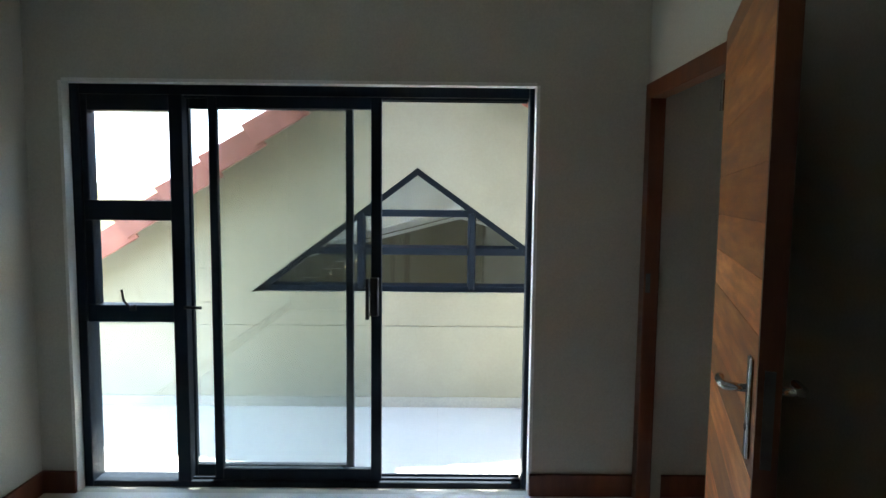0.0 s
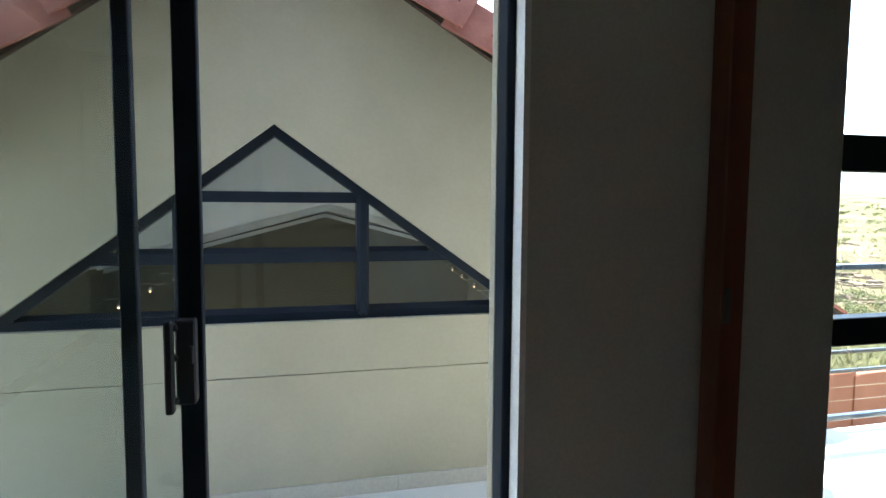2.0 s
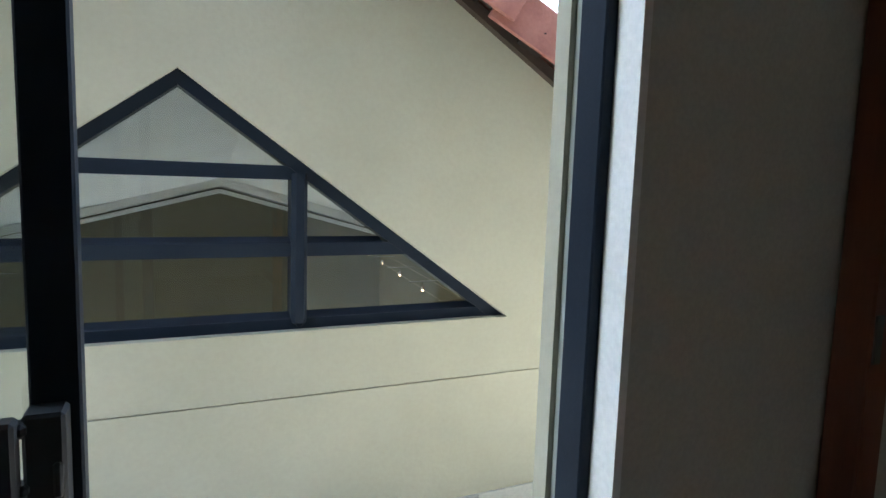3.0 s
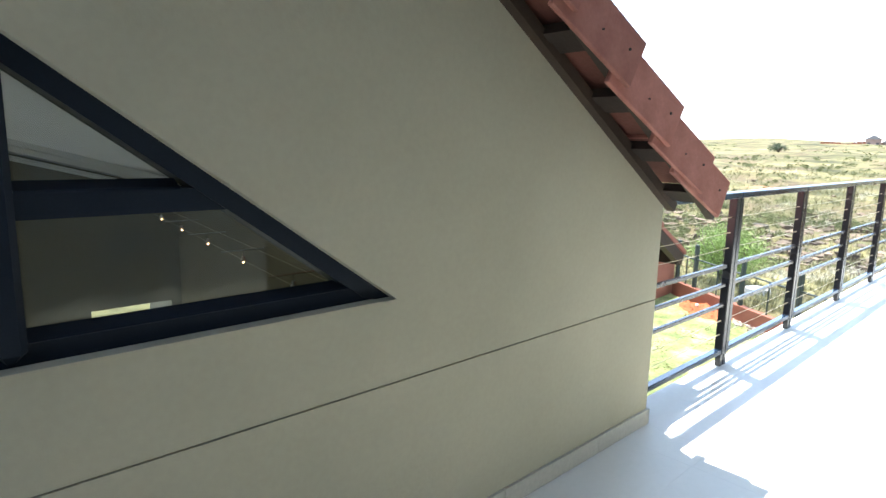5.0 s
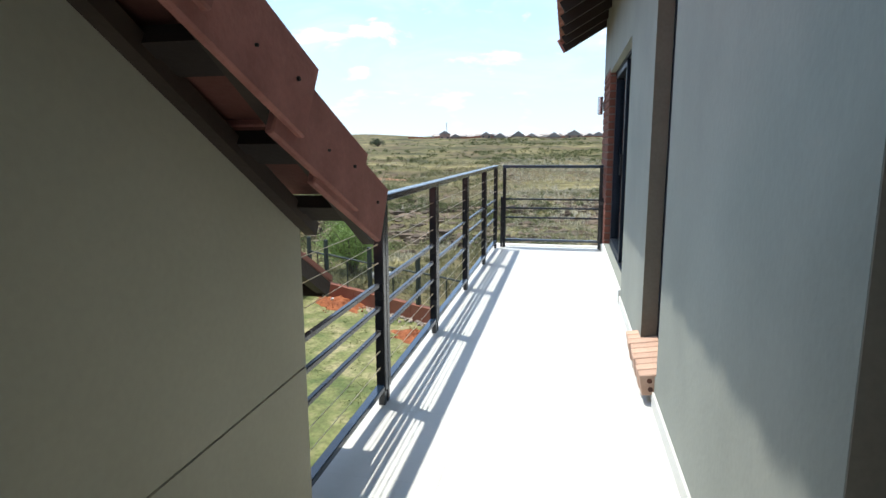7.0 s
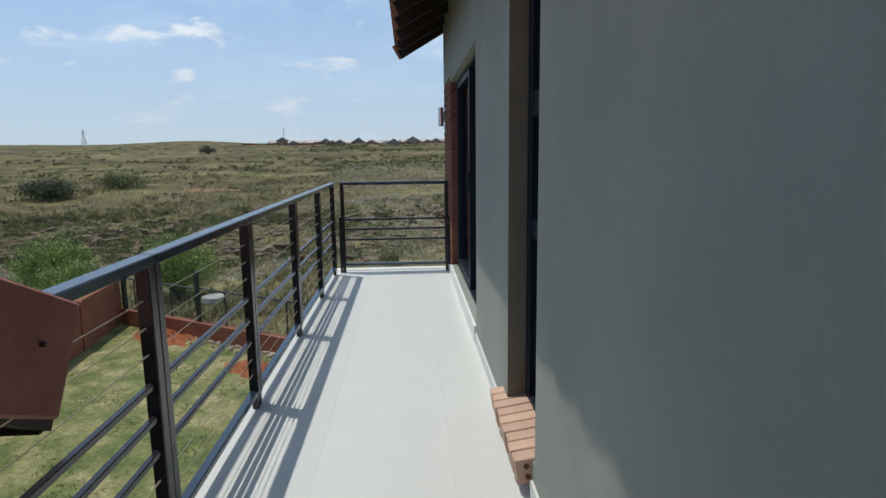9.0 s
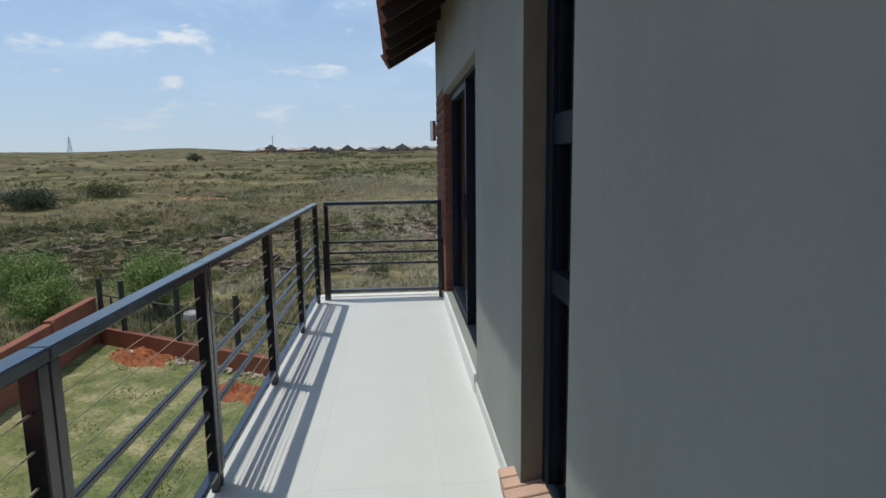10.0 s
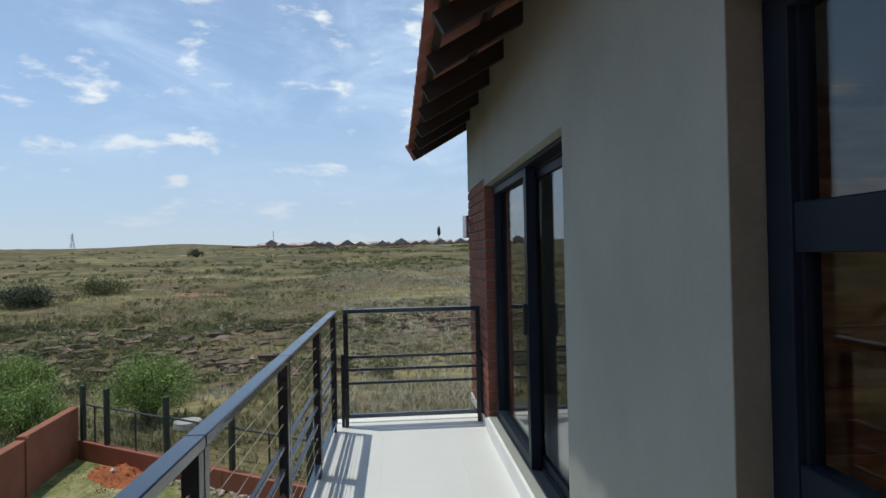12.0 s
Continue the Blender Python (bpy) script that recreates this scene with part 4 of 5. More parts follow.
L = 0.40
for kx in range(7):
    u = kx / 6
    prof.append((u * 0.31, 0.028 * math.sin(u * math.pi * 2) * (1 if u < 0.5 else 0.5)))
r = []
for yy, zz in ((0.0, 0.0), (-L, ES * L - 0.02)):
    r.append([bm.verts.new((px, yy, pz + zz)) for px, pz in prof])
    r.append([bm.verts.new((px, yy, pz + zz - t)) for px, pz in prof])
for i in range(6):
    bm.faces.new((r[0][i], r[0][i + 1], r[2][i + 1], r[2][i]))
    bm.faces.new((r[1][i + 1], r[1][i], r[3][i], r[3][i + 1]))
    bm.faces.new((r[0][i + 1], r[0][i], r[1][i], r[1][i + 1]))
    bm.faces.new((r[2][i], r[2][i + 1], r[3][i + 1], r[3][i]))
bm.faces.new((r[0][0], r[2][0], r[3][0], r[1][0]))
bm.faces.new((r[2][6], r[0][6], r[1][6], r[3][6]))
bmesh.ops.recalc_face_normals(bm, faces=bm.faces[:])
et = finish("roof_tile", bm, ROOF_TILE)
for row in range(4):
    y = EY + 0.03 - 0.33 * row
    x = XL - 0.5
    while x < 9.0:
        piece("roof_tile", et, hr, Matrix.Translation((x, y, EZ + 0.095 + ES * (EY + 0.03 - y) + 0.012)))
        x += 0.30
bm = bmesh.new()
bar(bm, (9.09, EY + 0.02, EZ + 0.01), (9.09, -0.8, EZ + 0.01 + ES * (EY + 0.82)), 0.19, 0.03)
part("barge_board", bm, ROOF_TILE, hr)
bm = bmesh.new()
prism_y(bm, [(XL - 0.5, 3.56), (9.05, 3.56), (9.05, 3.6), (XL - 0.5, 3.6)], -5.2, -0.45)
part("roof_deck", bm, ROOF_TILE, hr)

# ---- brick pier ----
pier = solid("wall_pier", one_box(7.545, XE - 0.004, 0.03, YO - 0.012, -0.25, 2.168), MORTAR, "red face brick pier at the end of the balcony wall", "wall", "structure")
bm = bmesh.new()
box(bm, 0, 0.222, 0, 0.106, 0, 0.073)
bevel(bm, 0.004)
face_brick = finish("brick", bm, BRICK_RED)
bm = bmesh.new()
box(bm, 0, 0.106, 0, 0.106, 0, 0.073)
bevel(bm, 0.004)
half_brick = finish("brick", bm, BRICK_RED)
for row in range(25):
    z = 0.005 + row * 0.0865
    x = 7.542 + (0.115 if row % 2 else 0.0)
    if row % 2:
        piece("brick", half_brick, pier, Matrix.Translation((7.542, YO - 0.106, z)))
    while x < XE - 0.2:
        piece("brick", face_brick, pier, Matrix.Translation((x, YO - 0.106, z)))
        x += 0.232
    if x < XE - 0.09:
        piece("brick", half_brick, pier, Matrix.Translation((XE - 0.106, YO - 0.106, z)))

# wall lamp on the pier
wl = empty("wall_lamp", "brushed steel up-and-down wall lamp on the brick pier", "lamp", (8.45, YO + 0.035, 1.80))
bm = bmesh.new()
rod(bm, [(0, 0.02, -0.11), (0, 0.02, 0.11)], 0.034, 16)
part("cylinder", bm, CHROME, wl, smooth=False)
bm = bmesh.new()
box(bm, -0.03, 0.03, -0.037, -0.01, -0.05, 0.05)
part("bracket", bm, CHROME, wl)
bm = bmesh.new()
rod(bm, [(0, 0.02, -0.114), (0, 0.02, -0.111)], 0.03, 16)
part("lens", bm, RUBBER, wl)

# ---- brick sill under the window ----
sillt = empty("brick_sill", "sloping window sill of pale pink clay bricks set on edge", "sill", kind="structure")
bm = bmesh.new()
box(bm, 0, 0.073, -0.222, 0, -0.106, 0)
bevel(bm, 0.004)
sb = finish("brick", bm, BRICK_PINK)
tilt = Matrix.Rotation(radians(-9), 4, 'X')
x = 3.215
i = 0
while x < 3.915:
    b = piece("brick", sb, sillt, Matrix.Translation((x, 0.298 + 0.004 * math.sin(i * 2.3), 0.150)) @ tilt)
    if i == 0:
        for hy in (-0.045, -0.10, -0.155):
            for hz in (-0.032, -0.076):
                bm = bmesh.new()
                rod(bm, [(-0.0015, hy, hz), (0.01, hy, hz)], 0.013, 10)
                part("hole", bm, HOLE, b, "dark perforation of the end brick")
    x += 0.0835
    i += 1
bm = bmesh.new()
box(bm, 3.22, 3.91, -0.19, -0.006, -0.103, -0.006, Matrix.Translation((0, 0.298, 0.150)) @ tilt)
part("mortar_bed", bm, MORTAR, sillt)

# ---- balcony railing ----
def rail_panel(a, b, label, extra=False):
    """A steel railing panel between two points of the plan, with its own end posts, three mid rails and thin cables."""
    a, b = Vector((*a, 0)), Vector((*b, 0))
    L = (b - a).length
    d = (b - a).normalized()
    r = empty("railing_panel", label, "railing", a, "balcony railing")
    r.rotation_euler = (0, 0, math.atan2(d.y, d.x))
    H = 1.05
    PW = 0.042 if extra else 0.046
    for x in (PW / 2, L - PW / 2):
        bm = bmesh.new()
        box(bm, x - PW / 2, x + PW / 2, -0.024, 0.024, 0.075, H - 0.036)
        bevel(bm, 0.004)
        p = part("post", bm, STEEL, r)
        bm = bmesh.new()
        box(bm, x - 0.016, x + 0.016, -0.016, 0.016, 0.0, 0.075)
        part("foot", bm, STEEL, p)
    bm = bmesh.new()
    box(bm, 0, L, -0.03, 0.03, H - 0.036, H)
    bevel(bm, 0.004)
    part("top_rail", bm, RAIL_TOP, r)
    bm = bmesh.new()
    box(bm, PW, L - PW, -0.021, 0.021, 0.08, 0.110)
    bevel(bm, 0.004)
    part("bottom_rail", bm, RAIL_TOP, r)
    for z in (0.385, 0.505, 0.62):
        bm = bmesh.new()
        box(bm, PW, L - PW, -0.0115, 0.0115, z - 0.011, z + 0.011)
        bevel(bm, 0.003)
        part("mid_rail", bm, STEEL, r)
    for z in (0.20, 0.285, 0.725, 0.815, 0.905):
        bm = bmesh.new()
        rod(bm, [(0.03, 0, z), (L / 2, 0, z - 0.003), (L - 0.03, 0, z)], 0.0017, 5)
        cb = part("cable", bm, CABLE, r)
        for x in (0.05, L - 0.1):
            bm = bmesh.new()
            rod(bm, [(x, 0, z), (x + 0.05, 0, z)], 0.0035, 6)
            part("cable_fitting", bm, CABLE, cb)
    if extra:
        for x in (-0.012, L + 0.012):
            bm = bmesh.new()
            box(bm, x - 0.013, x + 0.013, -0.027, 0.027, 0.0, 0.65)
            bevel(bm, 0.003)
            part("side_plate", bm, STEEL, r)
    return r


POSTS = [1.94, 3.0, 4.185, 5.475, 6.68, 7.76]
for p, q in zip(POSTS, POSTS[1:]):
    first = p == POSTS[0]
    rail_panel((p + (0.0 if first else 0.002), RAIL_Y), (q - 0.002, RAIL_Y),
               "dark bronze steel railing panel joined to the gable wall" if first else "dark bronze steel railing panel with rails and thin cables")
rail_panel((7.88, 0.225 + 0.015), (7.88, 1.475), "dark bronze steel railing panel closing the balcony end", True)

# ---- ground ----
PROFILE = [(0, -3.25), (19, -3.25), (30, -3.75), (45, -3.2), (80, -1.8), (150, 0.6), (400, 6.9), (700, 13.0), (1500, 27.5), (4500, 74.0)]


def height(x, y):
    d = math.hypot(x - 2, y)
    z = np.interp(d, [p[0] for p in PROFILE], [p[1] for p in PROFILE])
    if d > 19:
        a = min(1, (d - 19) / 20)
        z += a * (0.45 * noise.noise(Vector((x * 0.07, y * 0.07, 0))) + 0.16 * noise.noise(Vector((x * 0.3, y * 0.3, 3)))) * min(1 + d / 150, 4)
        az = math.degrees(math.atan2(y, x - 2))
        z += 17 * math.exp(-((az - 19.5) / 4.5) ** 2) * math.exp(-((d - 2600) / 500) ** 2)
        z += min(1, (d - 19) / 200) * 0.002 * d * noise.noise(Vector((x * 0.004, y * 0.004, 9)))
    return float(z)


rad = [0.0] + [3 * 1.085 ** i for i in range(90)]
rad = [r for r in rad if r < 4400] + [4450]
NA = 300
verts, faces = [(2, 0, -3.25)], []
for r in rad[1:]:
    for j in range(NA):
        a = 2 * math.pi * j / NA
        x, y = 2 + r * math.cos(a), r * math.sin(a)
        verts.append((x, y, height(x, y)))
for j in range(NA):
    faces.append((0, 1 + j, 1 + (j + 1) % NA))
for i in range(len(rad) - 2):
    for j in range(NA):
        a, b = 1 + i * NA + j, 1 + i * NA + (j + 1) % NA
        faces.append((a, a + NA, b + NA, b))
me = bpy.data.meshes.new("ground")
me.from_pydata(verts, [], faces)
me.materials.append(VELD)
for p in me.polygons:
    p.use_smooth = True
tagged(new("ground", me), "dry grassy veld rolling to the horizon", "ground", kind="structure")

# lower storey under the rooms
bm = bmesh.new()
box(bm, XL - 0.2, XE - 0.2, YB - 0.2, YO - 0.002, GROUND - 0.2, -0.29)
solid("wall_lower", bm, PLASTER_CREAM, "cream plastered lower storey of the house", "wall", "structure")

# lawn
LX0, LX1 = 1.9, 17.3
bm = bmesh.new()
f = []
nx, ny = 40, 30
grid = [[None] * (ny + 1) for _ in range(nx + 1)]
for i in range(nx + 1):
    for j in range(ny + 1):
        y = 0.25 + (8.75 - 0.25) * j / ny
        xe = 12.1 + (y - 0.25) * 0.62
        x = LX0 + (xe - LX0) * i / nx
        grid[i][j] = bm.verts.new((x, y, GROUND + 0.02 + 0.03 * noise.noise(Vector((x, y, 0)))))
for i in range(nx):
    for j in range(ny):
        bm.faces.new((grid[i][j], grid[i + 1][j], grid[i + 1][j + 1], grid[i][j + 1]))
solid("lawn", bm, LAWN, "patchy green lawn of the garden below", "lawn", "structure", smooth=True)

# blades on the lawn
rng = np.random.default_rng(5)


def tufts(name, label, pts, sizes, material, blades=5, lean=0.5, width=0.12):
    vs, fs = [], []
    for (x, y, z), s in zip(pts, sizes):
        for b in range(blades):
            a = rng.uniform(0, 2 * math.pi)
            o = rng.uniform(0, 0.5 * s)
            bx, by = x + o * math.cos(a * 1.7), y + o * math.sin(a * 1.7)
            h = s * rng.uniform(0.55, 1.1)
            l = lean * h * rng.uniform(0.2, 1.0)
            wx, wy = -math.sin(a) * width * s, math.cos(a) * width * s
            n = len(vs)
            vs += [(bx - wx, by - wy, z - 0.02 * s), (bx + wx, by + wy, z - 0.02 * s), (bx + l * math.cos(a), by + l * math.sin(a), z + h)]
            fs.append((n, n + 1, n + 2))
    me = bpy.data.meshes.new(name)
    me.from_pydata(vs, [], fs)
    me.materials.append(material)
    return tagged(new(name, me), label, "grass", kind="stuff")


pts, sizes = [], []
for _ in range(12000):
    y = rng.uniform(0.4, 8.1)
    x = rng.uniform(4, 12.2 + (y - 0.25) * 0.64)
    pts.append((x, y, GROUND + 0.02))
    sizes.append(rng.uniform(0.008, 0.02))
tufts("lawn_grass", "short patchy lawn grass blades", pts, sizes, LAWN, 4, 0.8, 0.22)
pts, sizes = [], []
for _ in range(26000):
    y = rng.uniform(0.4, 8.5)
    x = rng.uniform(3, 12.2 + (y - 0.25) * 0.64)
    if noise.noise(Vector((x * 1.3, y * 1.3, 4))) + 0.6 * noise.noise(Vector((x * 4, y * 4, 1))) < 0.12:
        continue
    pts.append((x, y, GROUND + 0.015))
    sizes.append(rng.uniform(0.012, 0.034))
tufts("lawn_clumps", "darker green clumps in the patchy lawn", pts, sizes, LAWN_DARK, 5, 0.9, 0.16)


def soil_pile(label, cx, cy, rx, ry, h, seed, turn=0.0, base=GROUND, material=None):
    bm = bmesh.new()
    n, m = 40, 12
    ringv = []
    for i in range(m + 1):
        r = i / m
        row = []
        for j in range(n):
            a = 2 * math.pi * j / n
            w = 1 + 0.5 * noise.noise(Vector((math.cos(a) * 2.6, math.sin(a) * 2.6, seed)))
            u, v = rx * r * w * math.cos(a), ry * r * w * math.sin(a)
            x, y = cx + u * math.cos(turn) - v * math.sin(turn), cy + u * math.sin(turn) + v * math.cos(turn)
            z = base - 0.03 + h * (1 - r ** 2) * (0.6 + 0.5 * noise.noise(Vector((x * 2.2, y * 2.2, seed))) + 0.5 * noise.noise(Vector((x * 7, y * 7, seed)))) + 0.05 * (1 - r)
            row.append(bm.verts.new((x, y, z)))
        ringv.append(row)
    for i in range(m):
        for j in range(n):
            if i == 0:
                continue
            bm.faces.new((ringv[i][j], ringv[i + 1][j], ringv[i + 1][(j + 1) % n], ringv[i][(j + 1) % n]))
    bm.faces.new(ringv[1])
    for v in ringv[0]:
        bm.verts.remove(v)
    bmesh.ops.recalc_face_normals(bm, faces=bm.faces[:])
    return solid("soil_mound", bm, material or SOIL, label, "soil", smooth=True)


WALL_TURN = math.atan2(-8.2, -5.25)
soil_pile("low mound of orange soil dug out on the lawn", 15.95, 7.0, 1.2, 0.55, 0.24, 1, WALL_TURN)
soil_pile("strip of orange soil beside the low garden wall", 13.35, 3.9, 1.0, 0.55, 0.2, 4, WALL_TURN)
soil_pile("flat patch of bare brown earth on the veld", 66.3, 22.6, 2.4, 3.8, 0.4, 7, 0.3, height(66.3, 22.6), EARTH)
# rubble along the foot of the wall
bm = bmesh.new()
rub = random.Random(8)
for _ in range(260):
    s = rub.uniform(1.5, 6.4)
    o = 0.12 + abs(rub.gauss(0, 0.17))
    x, y = 17.35 - 0.539 * s - 0.842 * o, 8.2 - 0.842 * s + 0.539 * o
    r = rub.uniform(0.015, 0.06)
    made = bmesh.ops.create_icosphere(bm, subdivisions=1, radius=r, matrix=Matrix.Translation((x, y, GROUND + 0.04)) @ Matrix.Diagonal((1.4, 1, 0.7, 1)))
    for v in made["verts"]:
        v.co += Vector((rub.gauss(0, 1), rub.gauss(0, 1), rub.gauss(0, 1))) * r * 0.18
solid("rubble", bm, RUBBLE, "broken pale rubble along the garden wall", "rubble", "stuff")
bm = bmesh.new()
for cx, cy, n, spread in ((15.95, 7.0, 110, 0.6), (13.35, 3.9, 70, 0.48)):
    for _ in range(n):
        u, v = rub.gauss(0, spread), rub.gauss(0, spread * 0.5)
        x, y = cx + u * math.cos(WALL_TURN) - v * math.sin(WALL_TURN), cy + u * math.sin(WALL_TURN) + v * math.cos(WALL_TURN)
        r = rub.uniform(0.007, 0.024)
        made = bmesh.ops.create_icosphere(bm, subdivisions=1, radius=r, matrix=Matrix.Translation((x, y, GROUND + 0.02 + 0.16 * math.exp(-(u * u + v * v * 4)))))
        for w in made["verts"]:
            w.co += Vector((rub.gauss(0, 1), rub.gauss(0, 1), rub.gauss(0, 1))) * r * 0.2
solid("soil_clods", bm, SOIL, "loose clods of orange soil round the mounds", "soil", "stuff")
bm = bmesh.new()
box(bm, 15.86, 15.98, 7.18, 7.25, GROUND + 0.15, GROUND + 0.22, None)
bevel(bm, 0.02, 2)
solid("stone", bm, REVEAL_PAINT, "white broken block lying on the orange soil", "stone")
bm = bmesh.new()
rod(bm, [(0, 0, -0.02), (0.02, 0, 0.14), (0.05, 0.01, 0.24)], [0.10, 0.14, 0.03], 10)
yb = solid("plastic_drum", bm, YELLOW, "small yellow plastic drum behind the garden wall", "drum")
yb.location = (20.2, 12.0, height(20.2, 12.0))

# garden walls
gwall = empty("garden_wall", "rust-red plastered garden wall stepping down the plot", "wall", kind="structure")
gwall.location = (17.42, 8.70, 0)
gwall.rotation_euler = (0, 0, math.pi + 0.085)
for xa, xb, h in ((-0.1, 2.3, 1.22), (2.3, 4.7, 1.15), (4.7, 7.1, 1.17), (7.1, 9.5, 1.24), (9.5, 11.9, 1.3), (11.9, 14.3, 1.36)):
    bm = bmesh.new()
    box(bm, xa + 0.004, xb - 0.004, -0.2, 0.0, GROUND - 0.2, GROUND + h)
    bevel(bm, 0.012)
    part("wall_bay", bm, GARDEN_WALL, gwall)
    bm = bmesh.new()
    box(bm, xb - 0.06, xb + 0.06, 0.001, 0.035, GROUND - 0.2, GROUND + h - 0.02)
    bevel(bm, 0.006)
    part("pier", bm, GARDEN_WALL, gwall)
C0, C1 = Vector((17.42, 8.62, 0)), Vector((12.1, 0.0, 0))
dirv = (C1 - C0).normalized()
angz = math.atan2(dirv.y, dirv.x)
FL = (C1 - C0).length
low = empty("low_garden_wall", "low rust-red plinth wall carrying a steel fence", "wall", (C0.x, C0.y, 0), kind="structure")
low.rotation_euler = (0, 0, angz)
s = 0.0
while s < FL:
    e = min(s + 2.4, FL)
    bm = bmesh.new()
    box(bm, s + 0.004, e - 0.004, -0.09, 0.09, GROUND - 0.25, GROUND + 0.45)
    bevel(bm, 0.012)
    part("wall_bay", bm, GARDEN_WALL, low)
    s = e
fence = empty("garden_fence", "dark green steel fence on the plinth wall", "fence", (C0.x, C0.y, GROUND + 0.45))
fence.rotation_euler = (0, 0, angz)
stands = [0.1, 1.0, 3.05, 5.0, 7.0, 9.0]
for s, e in zip(stands, stands[1:]):
    bm = bmesh.new()
    box(bm, s - 0.05, s + 0.05, -0.05, 0.05, -0.25, 1.3)
    bevel(bm, 0.008)
    part("post", bm, FENCE_GREEN, fence)
    bm = bmesh.new()
    rod(bm, [(s + 0.05, 0, 0.86), (e - 0.05, 0, 0.84)], 0.025, 8)
    part("rail", bm, FENCE_GREEN, fence)
    bm = bmesh.new()
    rod(bm, [((s + e) / 2, 0, 0.0), ((s + e) / 2, 0, 0.85)], 0.02, 6)
    part("stanchion", bm, FENCE_GREEN, fence)
    for z in (0.12, 0.24, 0.36, 0.48, 0.6, 0.72):
        bm = bmesh.new()
        rod(bm, [(s + 0.05, 0, z), (e - 0.05, 0, z)], 0.004, 4)
        part("wire", bm, FENCE_GREEN, fence)
# concrete cover in the grass
bm = bmesh.new()
gx, gy = 19.95, 7.0
bmesh.ops.create_cone(bm, cap_ends=True, segments=24, radius1=0.40, radius2=0.37, depth=0.2, matrix=Matrix.Translation((gx, gy, height(gx, gy) + 0.1)))
bevel(bm, 0.02)
solid("manhole_cover", bm, CONCRETE, "pale round concrete manhole slab in the grass", "manhole")


# ---- plants ----
def crown(bm_v, bm_f, cx, cy, cz, r, n, leaf, flat=0.8):
    """Many small leaves round clump centres."""
    clumps = []
    for _ in range(max(6, n // 60)):
        v = rng.normal(size=3)
        v /= np.linalg.norm(v)
        rr = r * rng.uniform(0.35, 0.95)
        clumps.append((cx + v[0] * rr, cy + v[1] * rr, cz + abs(v[2]) * rr * flat if rng.random() < 0.75 else cz - abs(v[2]) * rr * 0.4 * flat, r * rng.uniform(0.16, 0.36)))
    for _ in range(n):
        c = clumps[rng.integers(len(clumps))]
        v = rng.normal(size=3) * c[3] * 0.52
        p = np.array(c[:3]) + v
        a, b = rng.normal(size=3), rng.normal(size=3)
        a = a / np.linalg.norm(a) * leaf * rng.uniform(0.6, 1.3)
        b = b / np.linalg.norm(b) * leaf * 0.32
        k = len(bm_v)
        bm_v += [tuple(p - a), tuple(p + b), tuple(p + a), tuple(p - b)]
        bm_f.append((k, k + 1, k + 2, k + 3))


def bush(label, x, y, r, h, n, leaf, material):
    z = height(x, y)
    t = empty("bush", label, "bush", (x, y, z))
    bm = bmesh.new()
    for i in range(6):
        a = i * 1.05
        rod(bm, [(0.05 * math.cos(a), 0.05 * math.sin(a), -0.05), (0.22 * r * math.cos(a), 0.22 * r * math.sin(a), 0.3 * h), (0.55 * r * math.cos(a + 0.2), 0.55 * r * math.sin(a + 0.2), 0.68 * h)], [0.06 * r, 0.04 * r, 0.012 * r], 6)
    for i in range(9):
        a = i * 0.7 + 0.3
        rod(bm, [(0.1 * r * math.cos(a), 0.1 * r * math.sin(a), 0.1 * h), (0.45 * r * math.cos(a), 0.45 * r * math.sin(a), 0.5 * h), (0.8 * r * math.cos(a - 0.2), 0.8 * r * math.sin(a - 0.2), 0.8 * h)], [0.03 * r, 0.02 * r, 0.006 * r], 5)
    part("trunk", bm, BARK, t)
    vs, fs = [], []
    crown(vs, fs, 0, 0, 0.42 * h, r, n, leaf, h / r * 0.6)
    me = bpy.data.meshes.new("crown")
    me.from_pydata(vs, [], fs)
    me.materials.append(material)
    c = new("crown", me)
    c.parent = t
    return t


bush("feathery bright green bush beyond the fence", 22.6, 13.4, 1.35, 2.1, 17000, 0.05, LEAF)
bush("feathery bright green bush behind the fence", 20.9, 8.45, 1.3, 2.15, 17000, 0.048, LEAF)
bush("low green bush beside the garden wall", 20.2, 11.6, 1.1, 1.45, 10000, 0.048, LEAF)
bush("dense dark green bush on the open veld", 57.5, 33.6, 2.6, 1.7, 9000, 0.11, LEAF_DARK)
bush("dark green bush on the open veld", 66, 31, 2.6, 1.4, 4500, 0.11, SCRUB)
bush("small green bush at the edge of the balcony view", 27, 1.6, 0.6, 0.8, 1200, 0.05, SCRUB)
bush("dark rounded bush on the far slope", 190, 62, 2.6, 2.4, 900, 0.3, LEAF_DARK)

# grass, scrub and rocks of the veld
pts, pale = [], []
for _ in range(78000):
    d = 11 + 96 * rng.random() ** 1.6
    a = rng.uniform(-0.35, 1.15)
    x, y = 2 + d * math.cos(a), d * math.sin(a)
    if x < 12.6 + y * 0.62 and y < 8.9:
        continue
    dens = noise.noise(Vector((x * 0.09, y * 0.09, 5))) + 0.5 * noise.noise(Vector((x * 0.5, y * 0.5, 2))) + (0.4 if a < 0.1 else -0.06)
    if dens < -0.12 and rng.random() < 0.85:
        continue
    light = a < 0.13 + 0.1 * noise.noise(Vector((x * 0.1, y * 0.1, 8))) or noise.noise(Vector((x * 0.13, y * 0.3, 11))) > 0.22
    (pale if light else pts).append((x, y, height(x, y)))


def grass_sizes(ps):
    return [(0.07 + 0.26 * rng.random() ** 2) * (1 + (p[0] - 2) / 160) for p in ps]


